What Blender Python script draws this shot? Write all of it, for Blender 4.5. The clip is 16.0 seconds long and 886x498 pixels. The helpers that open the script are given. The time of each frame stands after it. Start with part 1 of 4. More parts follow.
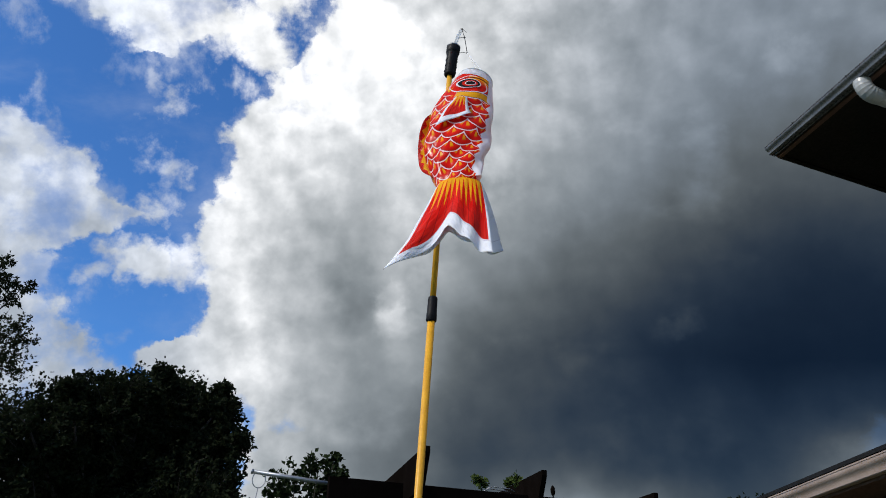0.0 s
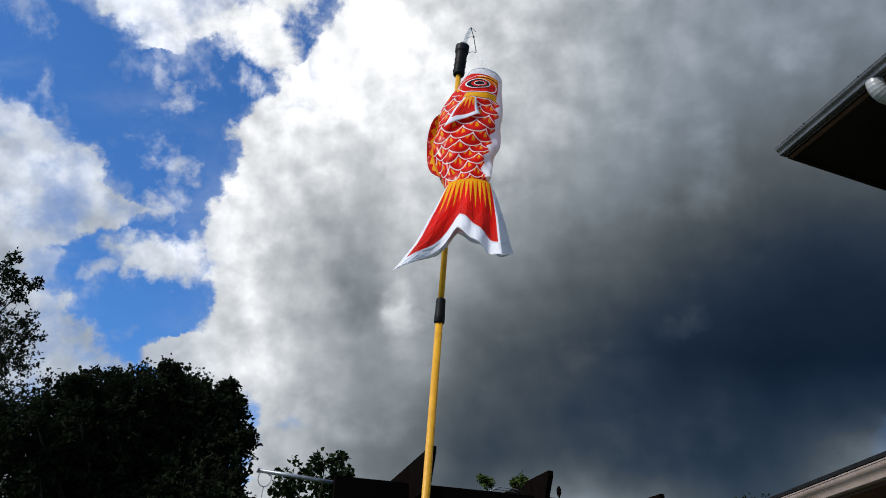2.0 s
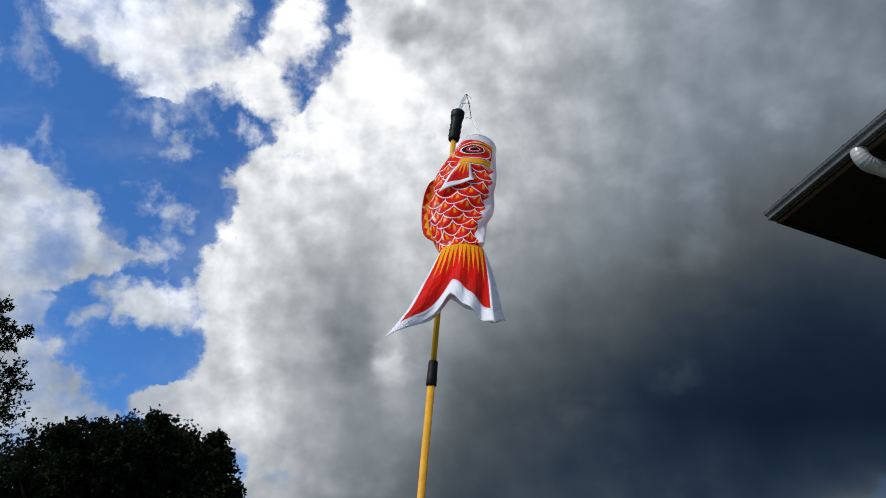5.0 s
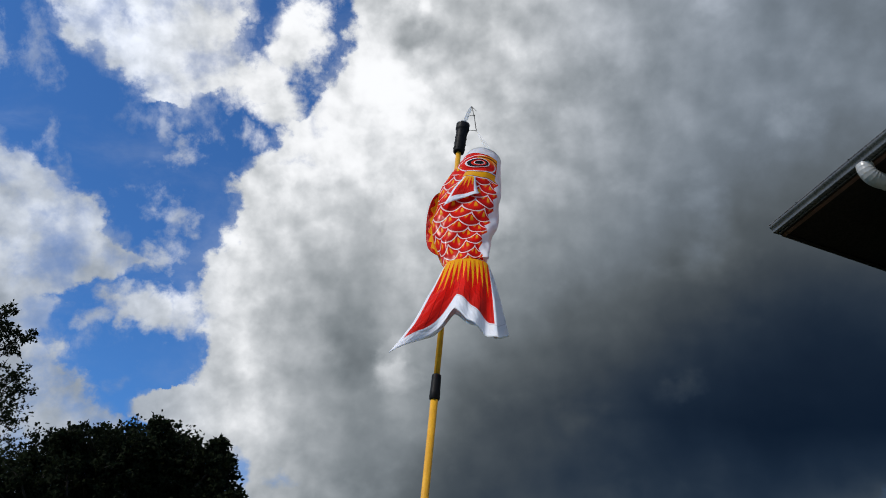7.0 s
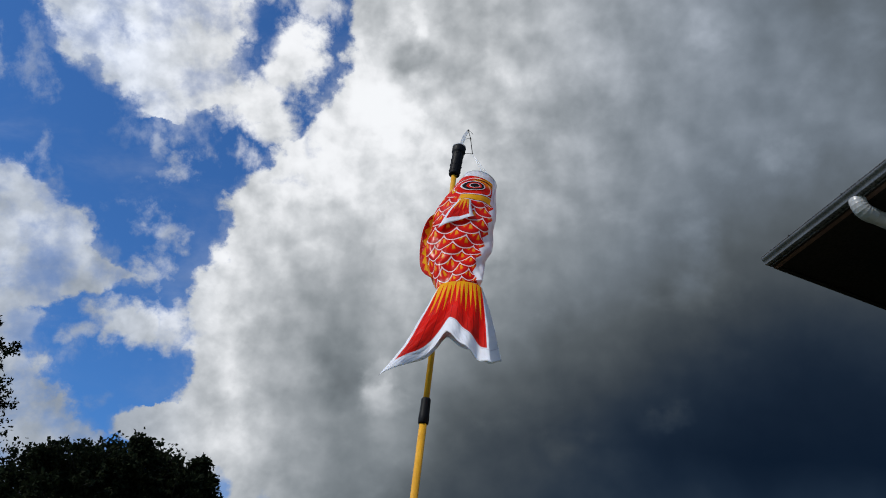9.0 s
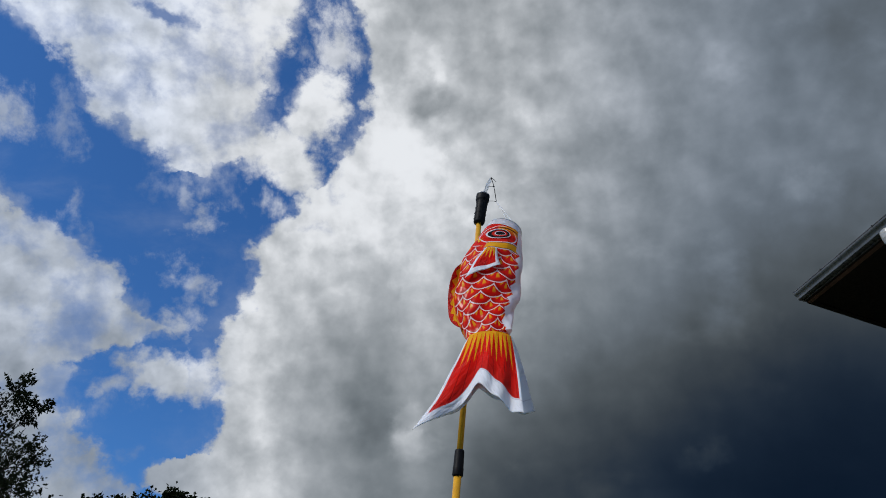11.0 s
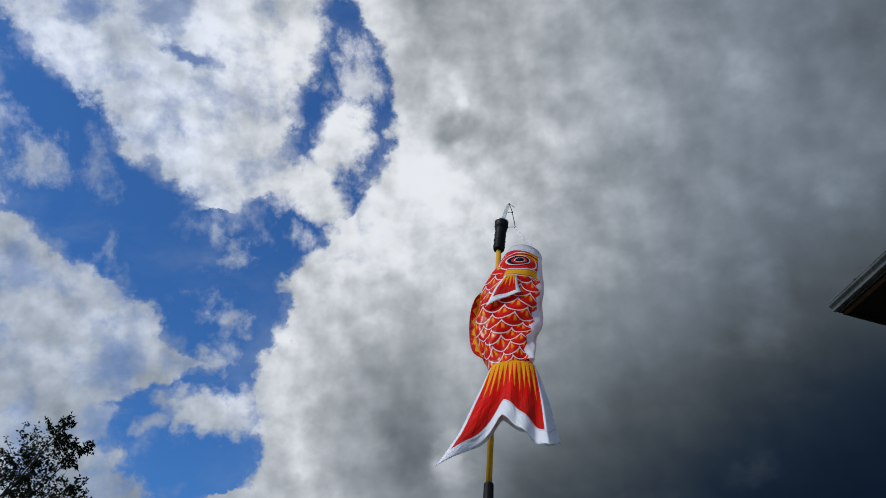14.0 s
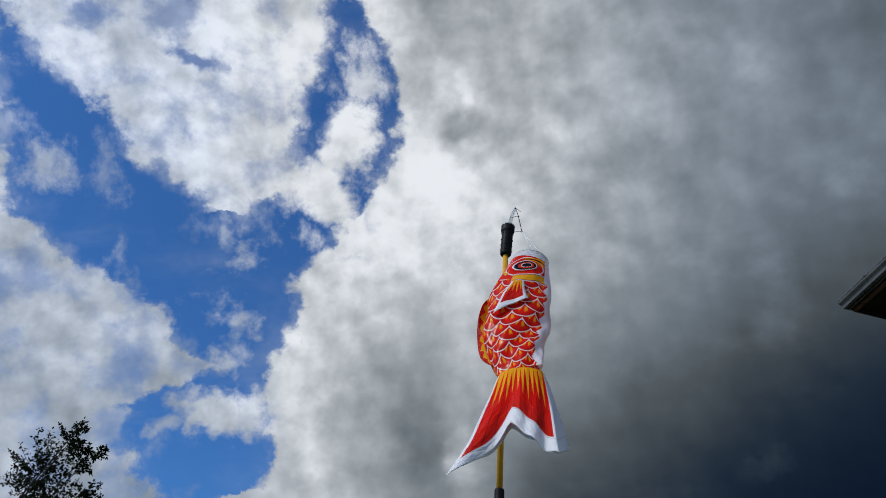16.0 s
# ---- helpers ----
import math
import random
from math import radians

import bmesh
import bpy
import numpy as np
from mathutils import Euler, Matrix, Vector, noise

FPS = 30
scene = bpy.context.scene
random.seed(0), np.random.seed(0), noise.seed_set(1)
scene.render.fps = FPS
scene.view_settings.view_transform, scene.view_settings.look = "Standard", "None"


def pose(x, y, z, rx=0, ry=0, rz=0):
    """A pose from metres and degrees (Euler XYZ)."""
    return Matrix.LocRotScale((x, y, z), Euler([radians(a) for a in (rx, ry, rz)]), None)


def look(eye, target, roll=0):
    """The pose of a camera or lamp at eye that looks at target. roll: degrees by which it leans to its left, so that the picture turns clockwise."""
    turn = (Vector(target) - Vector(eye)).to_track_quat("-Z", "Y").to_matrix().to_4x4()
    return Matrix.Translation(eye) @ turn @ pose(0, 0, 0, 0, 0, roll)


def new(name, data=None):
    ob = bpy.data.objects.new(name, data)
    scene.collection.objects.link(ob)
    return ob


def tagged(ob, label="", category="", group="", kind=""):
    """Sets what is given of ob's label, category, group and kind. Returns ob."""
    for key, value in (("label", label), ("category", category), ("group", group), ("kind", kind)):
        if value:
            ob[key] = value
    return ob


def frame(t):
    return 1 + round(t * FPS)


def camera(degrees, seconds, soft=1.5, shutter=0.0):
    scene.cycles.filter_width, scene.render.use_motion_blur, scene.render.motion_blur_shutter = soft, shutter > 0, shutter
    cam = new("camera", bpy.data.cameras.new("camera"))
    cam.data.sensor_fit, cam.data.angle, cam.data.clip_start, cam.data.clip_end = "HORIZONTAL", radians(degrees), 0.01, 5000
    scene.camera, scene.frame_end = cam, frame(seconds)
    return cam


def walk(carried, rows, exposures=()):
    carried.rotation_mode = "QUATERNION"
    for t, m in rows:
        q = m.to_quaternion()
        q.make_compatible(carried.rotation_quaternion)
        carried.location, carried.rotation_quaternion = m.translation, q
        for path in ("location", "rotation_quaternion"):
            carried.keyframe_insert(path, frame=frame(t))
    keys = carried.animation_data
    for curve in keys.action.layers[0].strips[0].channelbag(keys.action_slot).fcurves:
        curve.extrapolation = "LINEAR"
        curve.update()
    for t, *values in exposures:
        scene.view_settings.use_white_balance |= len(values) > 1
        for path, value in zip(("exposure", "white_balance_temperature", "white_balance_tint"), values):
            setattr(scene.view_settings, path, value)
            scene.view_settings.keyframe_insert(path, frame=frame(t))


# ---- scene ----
cam = camera(61.4, 16.0, soft=1.0)
PATH = [
    (0, (0.053, -0.286, 1.427), (0.02, 1.477, 2.371), 0.6),
    (0.5, (0.052, -0.272, 1.429), (0.007, 1.493, 2.368), 0.7),
    (1, (0.051, -0.282, 1.43), (0.016, 1.481, 2.375), 0.6),
    (1.5, (0.047, -0.285, 1.439), (0.005, 1.479, 2.379), 1.0),
    (2, (0.042, -0.274, 1.449), (-0.006, 1.491, 2.387), 1.1),
    (2.5, (0.034, -0.273, 1.448), (0.015, 1.474, 2.421), 1.0),
    (3, (0.019, -0.26, 1.453), (0.017, 1.47, 2.457), 1.2),
    (3.5, (0.042, -0.261, 1.467), (0.034, 1.454, 2.495), 1.3),
    (4, (0.044, -0.296, 1.468), (0.02, 1.413, 2.507), 1.5),
    (6.5, (0.04, -0.339, 1.489), (0.0, 1.348, 2.562), 1.9),
    (7, (0.04, -0.343, 1.496), (-0.003, 1.346, 2.566), 2.3),
    (7.5, (0.027, -0.369, 1.484), (0.003, 1.319, 2.557), 2.6),
    (8, (0.038, -0.332, 1.495), (0.006, 1.346, 2.584), 3.3),
    (8.5, (0.027, -0.348, 1.498), (0.013, 1.314, 2.61), 3.0),
    (9, (0.028, -0.321, 1.503), (0.008, 1.333, 2.627), 3.5),
    (9.5, (0.012, -0.352, 1.513), (-0.057, 1.235, 2.729), 3.6),
    (12, (0.032, -0.332, 1.533), (-0.065, 1.257, 2.742), 2.8),
    (12.5, (0.044, -0.315, 1.545), (-0.063, 1.268, 2.763), 2.8),
    (13, (0.059, -0.324, 1.546), (-0.056, 1.245, 2.78), 2.7),
    (13.5, (0.059, -0.338, 1.547), (-0.084, 1.213, 2.802), 2.7),
    (14, (0.062, -0.341, 1.554), (-0.108, 1.203, 2.815), 2.0),
    (14.5, (0.064, -0.349, 1.574), (-0.103, 1.189, 2.842), 1.1),
    (15, (0.064, -0.346, 1.571), (-0.133, 1.188, 2.839), 1.2),
    (15.5, (0.066, -0.348, 1.578), (-0.125, 1.192, 2.84), 1.3),
    (16, (0.07, -0.368, 1.577), (-0.122, 1.177, 2.833), 1.5),
]
walk(cam, [(t, look(eye, aim, lean)) for t, eye, aim, lean in PATH],
     exposures=[(0.0, 0.14, 6500, 10), (4.0, 0.07, 6500, 10), (6.5, -0.07, 6480, 10), (9.0, -0.16, 6430, 10), (9.6, -0.27, 6400, 10), (12.5, -0.36, 6280, 9.5), (16.0, -0.32, 6250, 9.5)])

# ---- light: a high sun beside the viewer, and a sky half covered by cloud ----
SUN_ELEVATION, SUN_AZIMUTH = 39.0, 236.0   # degrees; azimuth clockwise from +y
sun = new("sun", bpy.data.lights.new("sun", "SUN"))
sun.data.energy, sun.data.angle, sun.data.color = 3.2, radians(1.5), (1.0, 0.95, 0.87)
sa, se = radians(SUN_AZIMUTH), radians(SUN_ELEVATION)
sun_way = Vector((math.sin(sa) * math.cos(se), math.cos(sa) * math.cos(se), math.sin(se)))
sun.matrix_world = look(sun_way * 50, (0, 0, 0))


class Wire:
    """A value in a node tree, with arithmetic."""
    tree = None

    def __init__(self, socket):
        self.socket = socket

    def __add__(self, o): return math_node("ADD", self, o)
    def __radd__(self, o): return math_node("ADD", o, self)
    def __sub__(self, o): return math_node("SUBTRACT", self, o)
    def __rsub__(self, o): return math_node("SUBTRACT", o, self)
    def __mul__(self, o): return math_node("MULTIPLY", self, o)
    def __rmul__(self, o): return math_node("MULTIPLY", o, self)
    def __truediv__(self, o): return math_node("DIVIDE", self, o)
    def __rtruediv__(self, o): return math_node("DIVIDE", o, self)


def put(socket, value):
    if isinstance(value, Wire):
        Wire.tree.links.new(value.socket, socket)
    else:
        socket.default_value = value


def math_node(op, *args, clamp=False):
    n = Wire.tree.nodes.new("ShaderNodeMath")
    n.operation, n.use_clamp = op, clamp
    for i, a in enumerate(args):
        put(n.inputs[i], a)
    return Wire(n.outputs[0])


def step(x, low, high, out0=0.0, out1=1.0, kind="SMOOTHSTEP"):
    n = Wire.tree.nodes.new("ShaderNodeMapRange")
    n.interpolation_type, n.clamp = kind, True
    for i, a in enumerate((x, low, high, out0, out1)):
        put(n.inputs[i], a)
    return Wire(n.outputs[0])


def join(x, y, z=0.0):
    n = Wire.tree.nodes.new("ShaderNodeCombineXYZ")
    for i, a in enumerate((x, y, z)):
        put(n.inputs[i], a)
    return Wire(n.outputs[0])


def split(v):
    n = Wire.tree.nodes.new("ShaderNodeSeparateXYZ")
    put(n.inputs[0], v)
    return [Wire(o) for o in n.outputs]


def dot(v, way):
    n = Wire.tree.nodes.new("ShaderNodeVectorMath")
    n.operation = "DOT_PRODUCT"
    put(n.inputs[0], v)
    n.inputs[1].default_value = way
    return Wire(n.outputs["Value"])


def fbm(v, scale, detail=5.0, rough=0.55, warp=0.0):
    n = Wire.tree.nodes.new("ShaderNodeTexNoise")
    put(n.inputs["Vector"], v)
    n.inputs["Scale"].default_value, n.inputs["Detail"].default_value = scale, detail
    n.inputs["Roughness"].default_value, n.inputs["Distortion"].default_value = rough, warp
    return Wire(n.outputs[0])


def ramp(x, stops, kind="LINEAR"):
    """A colour or a value over x in 0..1."""
    n = Wire.tree.nodes.new("ShaderNodeValToRGB")
    n.color_ramp.interpolation = kind
    put(n.inputs[0], x)
    els = n.color_ramp.elements
    while len(els) < len(stops):
        els.new(0.5)
    for e, (p, c) in zip(els, stops):
        e.position = p
    for e, (p, c) in zip(els, stops):
        e.color = (*c, 1) if isinstance(c, tuple) else (c, c, c, 1)
    return Wire(n.outputs[0])


def mix(f, a, b, kind="MIX"):
    n = Wire.tree.nodes.new("ShaderNodeMix")
    n.data_type, n.blend_type = "RGBA", kind
    for name, value in (("Factor_Float", f), ("A_Color", a), ("B_Color", b)):
        s = next(q for q in n.inputs if q.identifier == name)
        put(s, (*value, 1) if isinstance(value, tuple) else value)
    return Wire(next(q for q in n.outputs if q.identifier == "Result_Color"))


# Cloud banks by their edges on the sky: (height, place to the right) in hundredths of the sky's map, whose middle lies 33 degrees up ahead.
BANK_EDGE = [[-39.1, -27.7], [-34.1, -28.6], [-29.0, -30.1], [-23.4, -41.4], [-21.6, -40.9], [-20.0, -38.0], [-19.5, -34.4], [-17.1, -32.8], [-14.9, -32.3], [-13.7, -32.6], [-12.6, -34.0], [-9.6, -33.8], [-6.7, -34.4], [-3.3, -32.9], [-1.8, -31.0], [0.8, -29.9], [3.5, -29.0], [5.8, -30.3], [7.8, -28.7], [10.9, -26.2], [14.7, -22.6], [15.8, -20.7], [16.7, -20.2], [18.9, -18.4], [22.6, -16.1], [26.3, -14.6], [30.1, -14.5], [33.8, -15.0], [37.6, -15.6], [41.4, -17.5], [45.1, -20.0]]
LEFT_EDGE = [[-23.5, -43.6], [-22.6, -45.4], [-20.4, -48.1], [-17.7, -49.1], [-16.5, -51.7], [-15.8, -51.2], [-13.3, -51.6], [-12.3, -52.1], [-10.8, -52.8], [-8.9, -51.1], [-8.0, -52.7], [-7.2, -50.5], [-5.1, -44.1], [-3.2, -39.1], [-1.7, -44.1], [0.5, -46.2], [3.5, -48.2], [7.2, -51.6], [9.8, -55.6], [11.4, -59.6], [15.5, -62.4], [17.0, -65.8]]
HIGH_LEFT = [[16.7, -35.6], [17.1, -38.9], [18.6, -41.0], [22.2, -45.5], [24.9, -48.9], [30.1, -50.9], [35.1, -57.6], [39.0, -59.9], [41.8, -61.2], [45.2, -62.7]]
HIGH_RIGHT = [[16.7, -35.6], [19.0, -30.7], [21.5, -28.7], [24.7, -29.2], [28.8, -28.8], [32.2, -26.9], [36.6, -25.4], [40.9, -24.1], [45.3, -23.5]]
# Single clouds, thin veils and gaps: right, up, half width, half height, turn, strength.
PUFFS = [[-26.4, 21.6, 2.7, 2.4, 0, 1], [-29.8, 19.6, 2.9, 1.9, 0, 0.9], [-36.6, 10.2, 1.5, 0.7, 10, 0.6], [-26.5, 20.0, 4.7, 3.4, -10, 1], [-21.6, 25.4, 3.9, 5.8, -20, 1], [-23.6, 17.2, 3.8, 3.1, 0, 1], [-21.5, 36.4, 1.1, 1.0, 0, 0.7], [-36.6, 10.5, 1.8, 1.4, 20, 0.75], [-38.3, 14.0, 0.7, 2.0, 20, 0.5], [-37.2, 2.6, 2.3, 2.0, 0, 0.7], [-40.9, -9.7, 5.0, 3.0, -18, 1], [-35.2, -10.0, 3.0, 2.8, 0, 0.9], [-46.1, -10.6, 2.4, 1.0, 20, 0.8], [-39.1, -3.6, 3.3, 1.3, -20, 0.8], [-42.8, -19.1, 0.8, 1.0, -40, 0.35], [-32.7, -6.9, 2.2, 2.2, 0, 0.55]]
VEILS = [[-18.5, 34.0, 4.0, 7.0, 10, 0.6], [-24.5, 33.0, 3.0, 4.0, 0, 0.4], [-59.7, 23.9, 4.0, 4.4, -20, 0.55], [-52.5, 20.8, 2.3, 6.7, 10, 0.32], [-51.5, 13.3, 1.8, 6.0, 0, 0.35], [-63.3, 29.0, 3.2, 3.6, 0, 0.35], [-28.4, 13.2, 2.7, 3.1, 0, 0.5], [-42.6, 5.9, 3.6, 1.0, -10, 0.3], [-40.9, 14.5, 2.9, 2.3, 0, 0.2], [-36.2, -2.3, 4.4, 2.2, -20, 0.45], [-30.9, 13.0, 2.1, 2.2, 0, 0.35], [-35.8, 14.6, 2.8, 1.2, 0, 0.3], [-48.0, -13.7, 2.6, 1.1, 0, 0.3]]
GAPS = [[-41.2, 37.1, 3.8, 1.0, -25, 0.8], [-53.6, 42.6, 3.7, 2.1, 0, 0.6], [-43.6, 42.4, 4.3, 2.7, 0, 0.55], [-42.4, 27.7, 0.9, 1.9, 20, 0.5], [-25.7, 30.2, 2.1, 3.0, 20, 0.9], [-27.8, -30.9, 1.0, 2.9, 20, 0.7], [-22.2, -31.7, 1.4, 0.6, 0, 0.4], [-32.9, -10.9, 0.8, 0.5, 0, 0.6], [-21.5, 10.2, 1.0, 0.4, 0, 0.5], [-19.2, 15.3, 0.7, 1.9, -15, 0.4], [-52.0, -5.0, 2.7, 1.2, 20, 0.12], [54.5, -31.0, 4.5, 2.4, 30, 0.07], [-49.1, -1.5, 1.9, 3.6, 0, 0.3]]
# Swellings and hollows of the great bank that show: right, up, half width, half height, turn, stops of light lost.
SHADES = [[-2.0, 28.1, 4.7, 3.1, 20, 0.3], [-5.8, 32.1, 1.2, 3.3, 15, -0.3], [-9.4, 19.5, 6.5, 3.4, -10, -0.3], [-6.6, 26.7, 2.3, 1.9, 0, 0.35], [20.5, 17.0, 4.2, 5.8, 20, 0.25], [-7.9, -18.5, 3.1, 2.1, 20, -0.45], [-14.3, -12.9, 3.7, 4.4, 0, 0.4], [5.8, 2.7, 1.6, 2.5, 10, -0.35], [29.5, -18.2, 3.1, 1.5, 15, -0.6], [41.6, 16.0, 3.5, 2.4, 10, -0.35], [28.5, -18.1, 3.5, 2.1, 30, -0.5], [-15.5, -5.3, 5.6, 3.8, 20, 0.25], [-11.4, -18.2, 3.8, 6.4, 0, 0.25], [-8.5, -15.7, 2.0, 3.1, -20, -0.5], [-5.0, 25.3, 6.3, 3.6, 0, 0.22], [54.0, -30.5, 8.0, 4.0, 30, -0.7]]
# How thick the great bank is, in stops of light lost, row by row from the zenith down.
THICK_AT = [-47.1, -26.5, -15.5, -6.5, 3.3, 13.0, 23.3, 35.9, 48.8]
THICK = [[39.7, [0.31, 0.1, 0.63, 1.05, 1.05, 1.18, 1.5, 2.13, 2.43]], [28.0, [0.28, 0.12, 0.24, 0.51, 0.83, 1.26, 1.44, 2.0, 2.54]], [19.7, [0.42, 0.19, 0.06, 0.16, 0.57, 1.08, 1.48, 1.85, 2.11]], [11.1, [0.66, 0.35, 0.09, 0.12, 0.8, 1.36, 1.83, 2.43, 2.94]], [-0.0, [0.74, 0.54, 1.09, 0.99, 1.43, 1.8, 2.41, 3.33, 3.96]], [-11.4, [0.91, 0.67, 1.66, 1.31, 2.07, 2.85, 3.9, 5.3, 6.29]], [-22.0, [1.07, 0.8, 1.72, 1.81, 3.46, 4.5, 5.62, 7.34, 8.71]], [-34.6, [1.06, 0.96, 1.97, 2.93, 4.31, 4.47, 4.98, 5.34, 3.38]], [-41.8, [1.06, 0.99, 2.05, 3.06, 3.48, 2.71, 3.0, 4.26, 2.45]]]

world = bpy.data.worlds.new("sky")
scene.world = world
world.use_nodes = True
Wire.tree = world.node_tree
Wire.tree.nodes.clear()
tc = Wire.tree.nodes.new("ShaderNodeTexCoord")
d = Wire(tc.outputs["Generated"])
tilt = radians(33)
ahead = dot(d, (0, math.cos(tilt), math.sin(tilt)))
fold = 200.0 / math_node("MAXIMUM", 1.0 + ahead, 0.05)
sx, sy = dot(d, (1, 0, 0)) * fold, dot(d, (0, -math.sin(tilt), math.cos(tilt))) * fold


def at(x, y, sx_scale=0.01, sy_scale=0.01):
    """The sky's map, moved to another part of the noise."""
    return join(sx * sx_scale + x, sy * sy_scale + y)


def domes(v, scale):
    """Rounded heads, packed side by side: about 0.5 on a head, -0.3 in the folds."""
    n = Wire.tree.nodes.new("ShaderNodeTexVoronoi")
    n.feature, n.voronoi_dimensions = "SMOOTH_F1", "2D"
    put(n.inputs["Vector"], v)
    n.inputs["Scale"].default_value, n.inputs["Smoothness"].default_value = scale, 0.35
    return 0.5 - Wire(n.outputs["Distance"])


# Small billows push the edges about.
push_x, push_y = fbm(at(3.3, 0.7), 26.0, 5.0, 0.58) - 0.5, fbm(at(3.7, -5.2), 26.0, 5.0, 0.58) - 0.5
px, py = sx + push_x * 5.0, sy + push_y * 5.0
soft_v = at(push_x * 0.05, push_y * 0.05)
heads = domes(soft_v, 20.0) * 0.5 + domes(soft_v, 46.0) * 0.32 + domes(soft_v, 100.0) * 0.18
swell = domes(at(push_x * 0.10, push_y * 0.10), 9.0)
fray = fbm(at(-3.1, 8.4), 24.0, 10.0, 0.63, 0.05) - 0.5
wisp = fbm(at(6.6, 2.2, 0.011, 0.008), 17.0, 10.0, 0.66, 0.08) - 0.5


def along(points, y):
    """The place of an edge at height y."""
    low, high = points[0][0] - 0.01, points[-1][0] + 0.01
    return ramp((y - low) / (high - low), [((h - low) / (high - low), (p + 120) / 240) for h, p in points]) * 240.0 - 120.0


def spot(x, y, rx, ry, turn, strength):
    """How far inside the rim of a small cloud, below 0 outside."""
    c, s = math.cos(radians(turn)), math.sin(radians(turn))
    a, b = px - x, py - y
    u, v = (a * c + b * s) / rx, (b * c - a * s) / ry
    return (1.0 - math_node("SQRT", u * u + v * v)) * math.sqrt(rx * ry)


def cloudy(inside, crisp, ragged, veil):
    """Cover from the distance inside an edge: a billowed rim, and thin wisps about it."""
    body = step(inside + heads * 2.2 + fray * ragged, -0.4, crisp)
    thin_part = step(inside + wisp * 11.0, -1.6, 4.0) * veil
    return math_node("MAXIMUM", body, thin_part)


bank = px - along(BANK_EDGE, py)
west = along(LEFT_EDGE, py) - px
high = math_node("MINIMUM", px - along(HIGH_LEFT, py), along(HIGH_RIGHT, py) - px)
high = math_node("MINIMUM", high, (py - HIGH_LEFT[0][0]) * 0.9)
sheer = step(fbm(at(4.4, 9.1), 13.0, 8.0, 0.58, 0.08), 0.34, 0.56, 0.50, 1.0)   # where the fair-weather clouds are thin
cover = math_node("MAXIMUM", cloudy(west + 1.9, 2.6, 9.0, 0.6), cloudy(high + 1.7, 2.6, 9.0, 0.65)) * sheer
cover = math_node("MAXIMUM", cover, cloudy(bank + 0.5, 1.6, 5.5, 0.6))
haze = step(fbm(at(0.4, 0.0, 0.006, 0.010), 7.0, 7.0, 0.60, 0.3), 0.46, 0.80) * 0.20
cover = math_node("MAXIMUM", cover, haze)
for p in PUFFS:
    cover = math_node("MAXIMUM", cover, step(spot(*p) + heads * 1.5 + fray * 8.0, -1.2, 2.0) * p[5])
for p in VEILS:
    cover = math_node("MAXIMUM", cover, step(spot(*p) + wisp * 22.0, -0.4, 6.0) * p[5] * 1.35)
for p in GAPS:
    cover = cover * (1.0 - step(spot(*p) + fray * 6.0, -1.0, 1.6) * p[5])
# Away from the mapped part of the sky it goes on as broken fair-weather cloud.
beyond = step(ahead, 0.15, 0.5, 1.0, 0.0)
fair = step(fbm(d, 3.0, 6.0, 0.6, 0.2), 0.46, 0.62)
cover = cover * (1.0 - beyond) + fair * beyond

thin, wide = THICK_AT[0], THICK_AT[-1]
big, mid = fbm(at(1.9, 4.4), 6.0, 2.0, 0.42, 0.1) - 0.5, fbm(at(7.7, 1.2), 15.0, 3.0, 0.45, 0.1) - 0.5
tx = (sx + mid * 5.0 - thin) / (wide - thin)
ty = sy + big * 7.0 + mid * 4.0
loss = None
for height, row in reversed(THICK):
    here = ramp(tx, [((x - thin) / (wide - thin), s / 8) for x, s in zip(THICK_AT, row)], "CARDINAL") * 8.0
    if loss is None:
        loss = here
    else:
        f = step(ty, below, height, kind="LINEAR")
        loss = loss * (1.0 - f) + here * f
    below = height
# Folds and billows within the cloud, softer where it is deep.
streak = fbm(at(0.0, 0.0, 0.012, 0.006), 8.0, 3.0, 0.45, 0.1) - 0.5
lit = fbm(at(-0.012, -0.015), 16.0, 5.0, 0.50, 0.05) - fbm(at(0.0, 0.0), 16.0, 5.0, 0.50, 0.05)
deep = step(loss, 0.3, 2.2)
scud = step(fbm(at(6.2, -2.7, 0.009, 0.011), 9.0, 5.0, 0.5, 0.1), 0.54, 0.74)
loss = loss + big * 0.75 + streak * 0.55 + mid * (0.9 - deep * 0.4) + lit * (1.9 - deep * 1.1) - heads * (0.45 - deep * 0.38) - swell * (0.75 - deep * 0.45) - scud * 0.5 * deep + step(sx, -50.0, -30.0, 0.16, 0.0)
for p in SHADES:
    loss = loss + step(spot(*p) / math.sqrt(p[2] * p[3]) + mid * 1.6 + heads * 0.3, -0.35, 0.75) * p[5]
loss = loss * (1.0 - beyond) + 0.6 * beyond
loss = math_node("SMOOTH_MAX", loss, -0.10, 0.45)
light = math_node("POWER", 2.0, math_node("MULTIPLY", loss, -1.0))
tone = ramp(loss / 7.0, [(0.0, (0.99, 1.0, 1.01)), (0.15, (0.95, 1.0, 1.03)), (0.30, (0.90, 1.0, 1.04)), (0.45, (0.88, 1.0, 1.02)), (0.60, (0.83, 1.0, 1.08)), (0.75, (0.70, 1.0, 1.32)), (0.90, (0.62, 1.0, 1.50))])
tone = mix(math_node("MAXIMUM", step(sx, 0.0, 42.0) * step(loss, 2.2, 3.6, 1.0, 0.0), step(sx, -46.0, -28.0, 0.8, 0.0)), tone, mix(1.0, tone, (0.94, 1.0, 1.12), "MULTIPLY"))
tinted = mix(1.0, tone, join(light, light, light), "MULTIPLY")

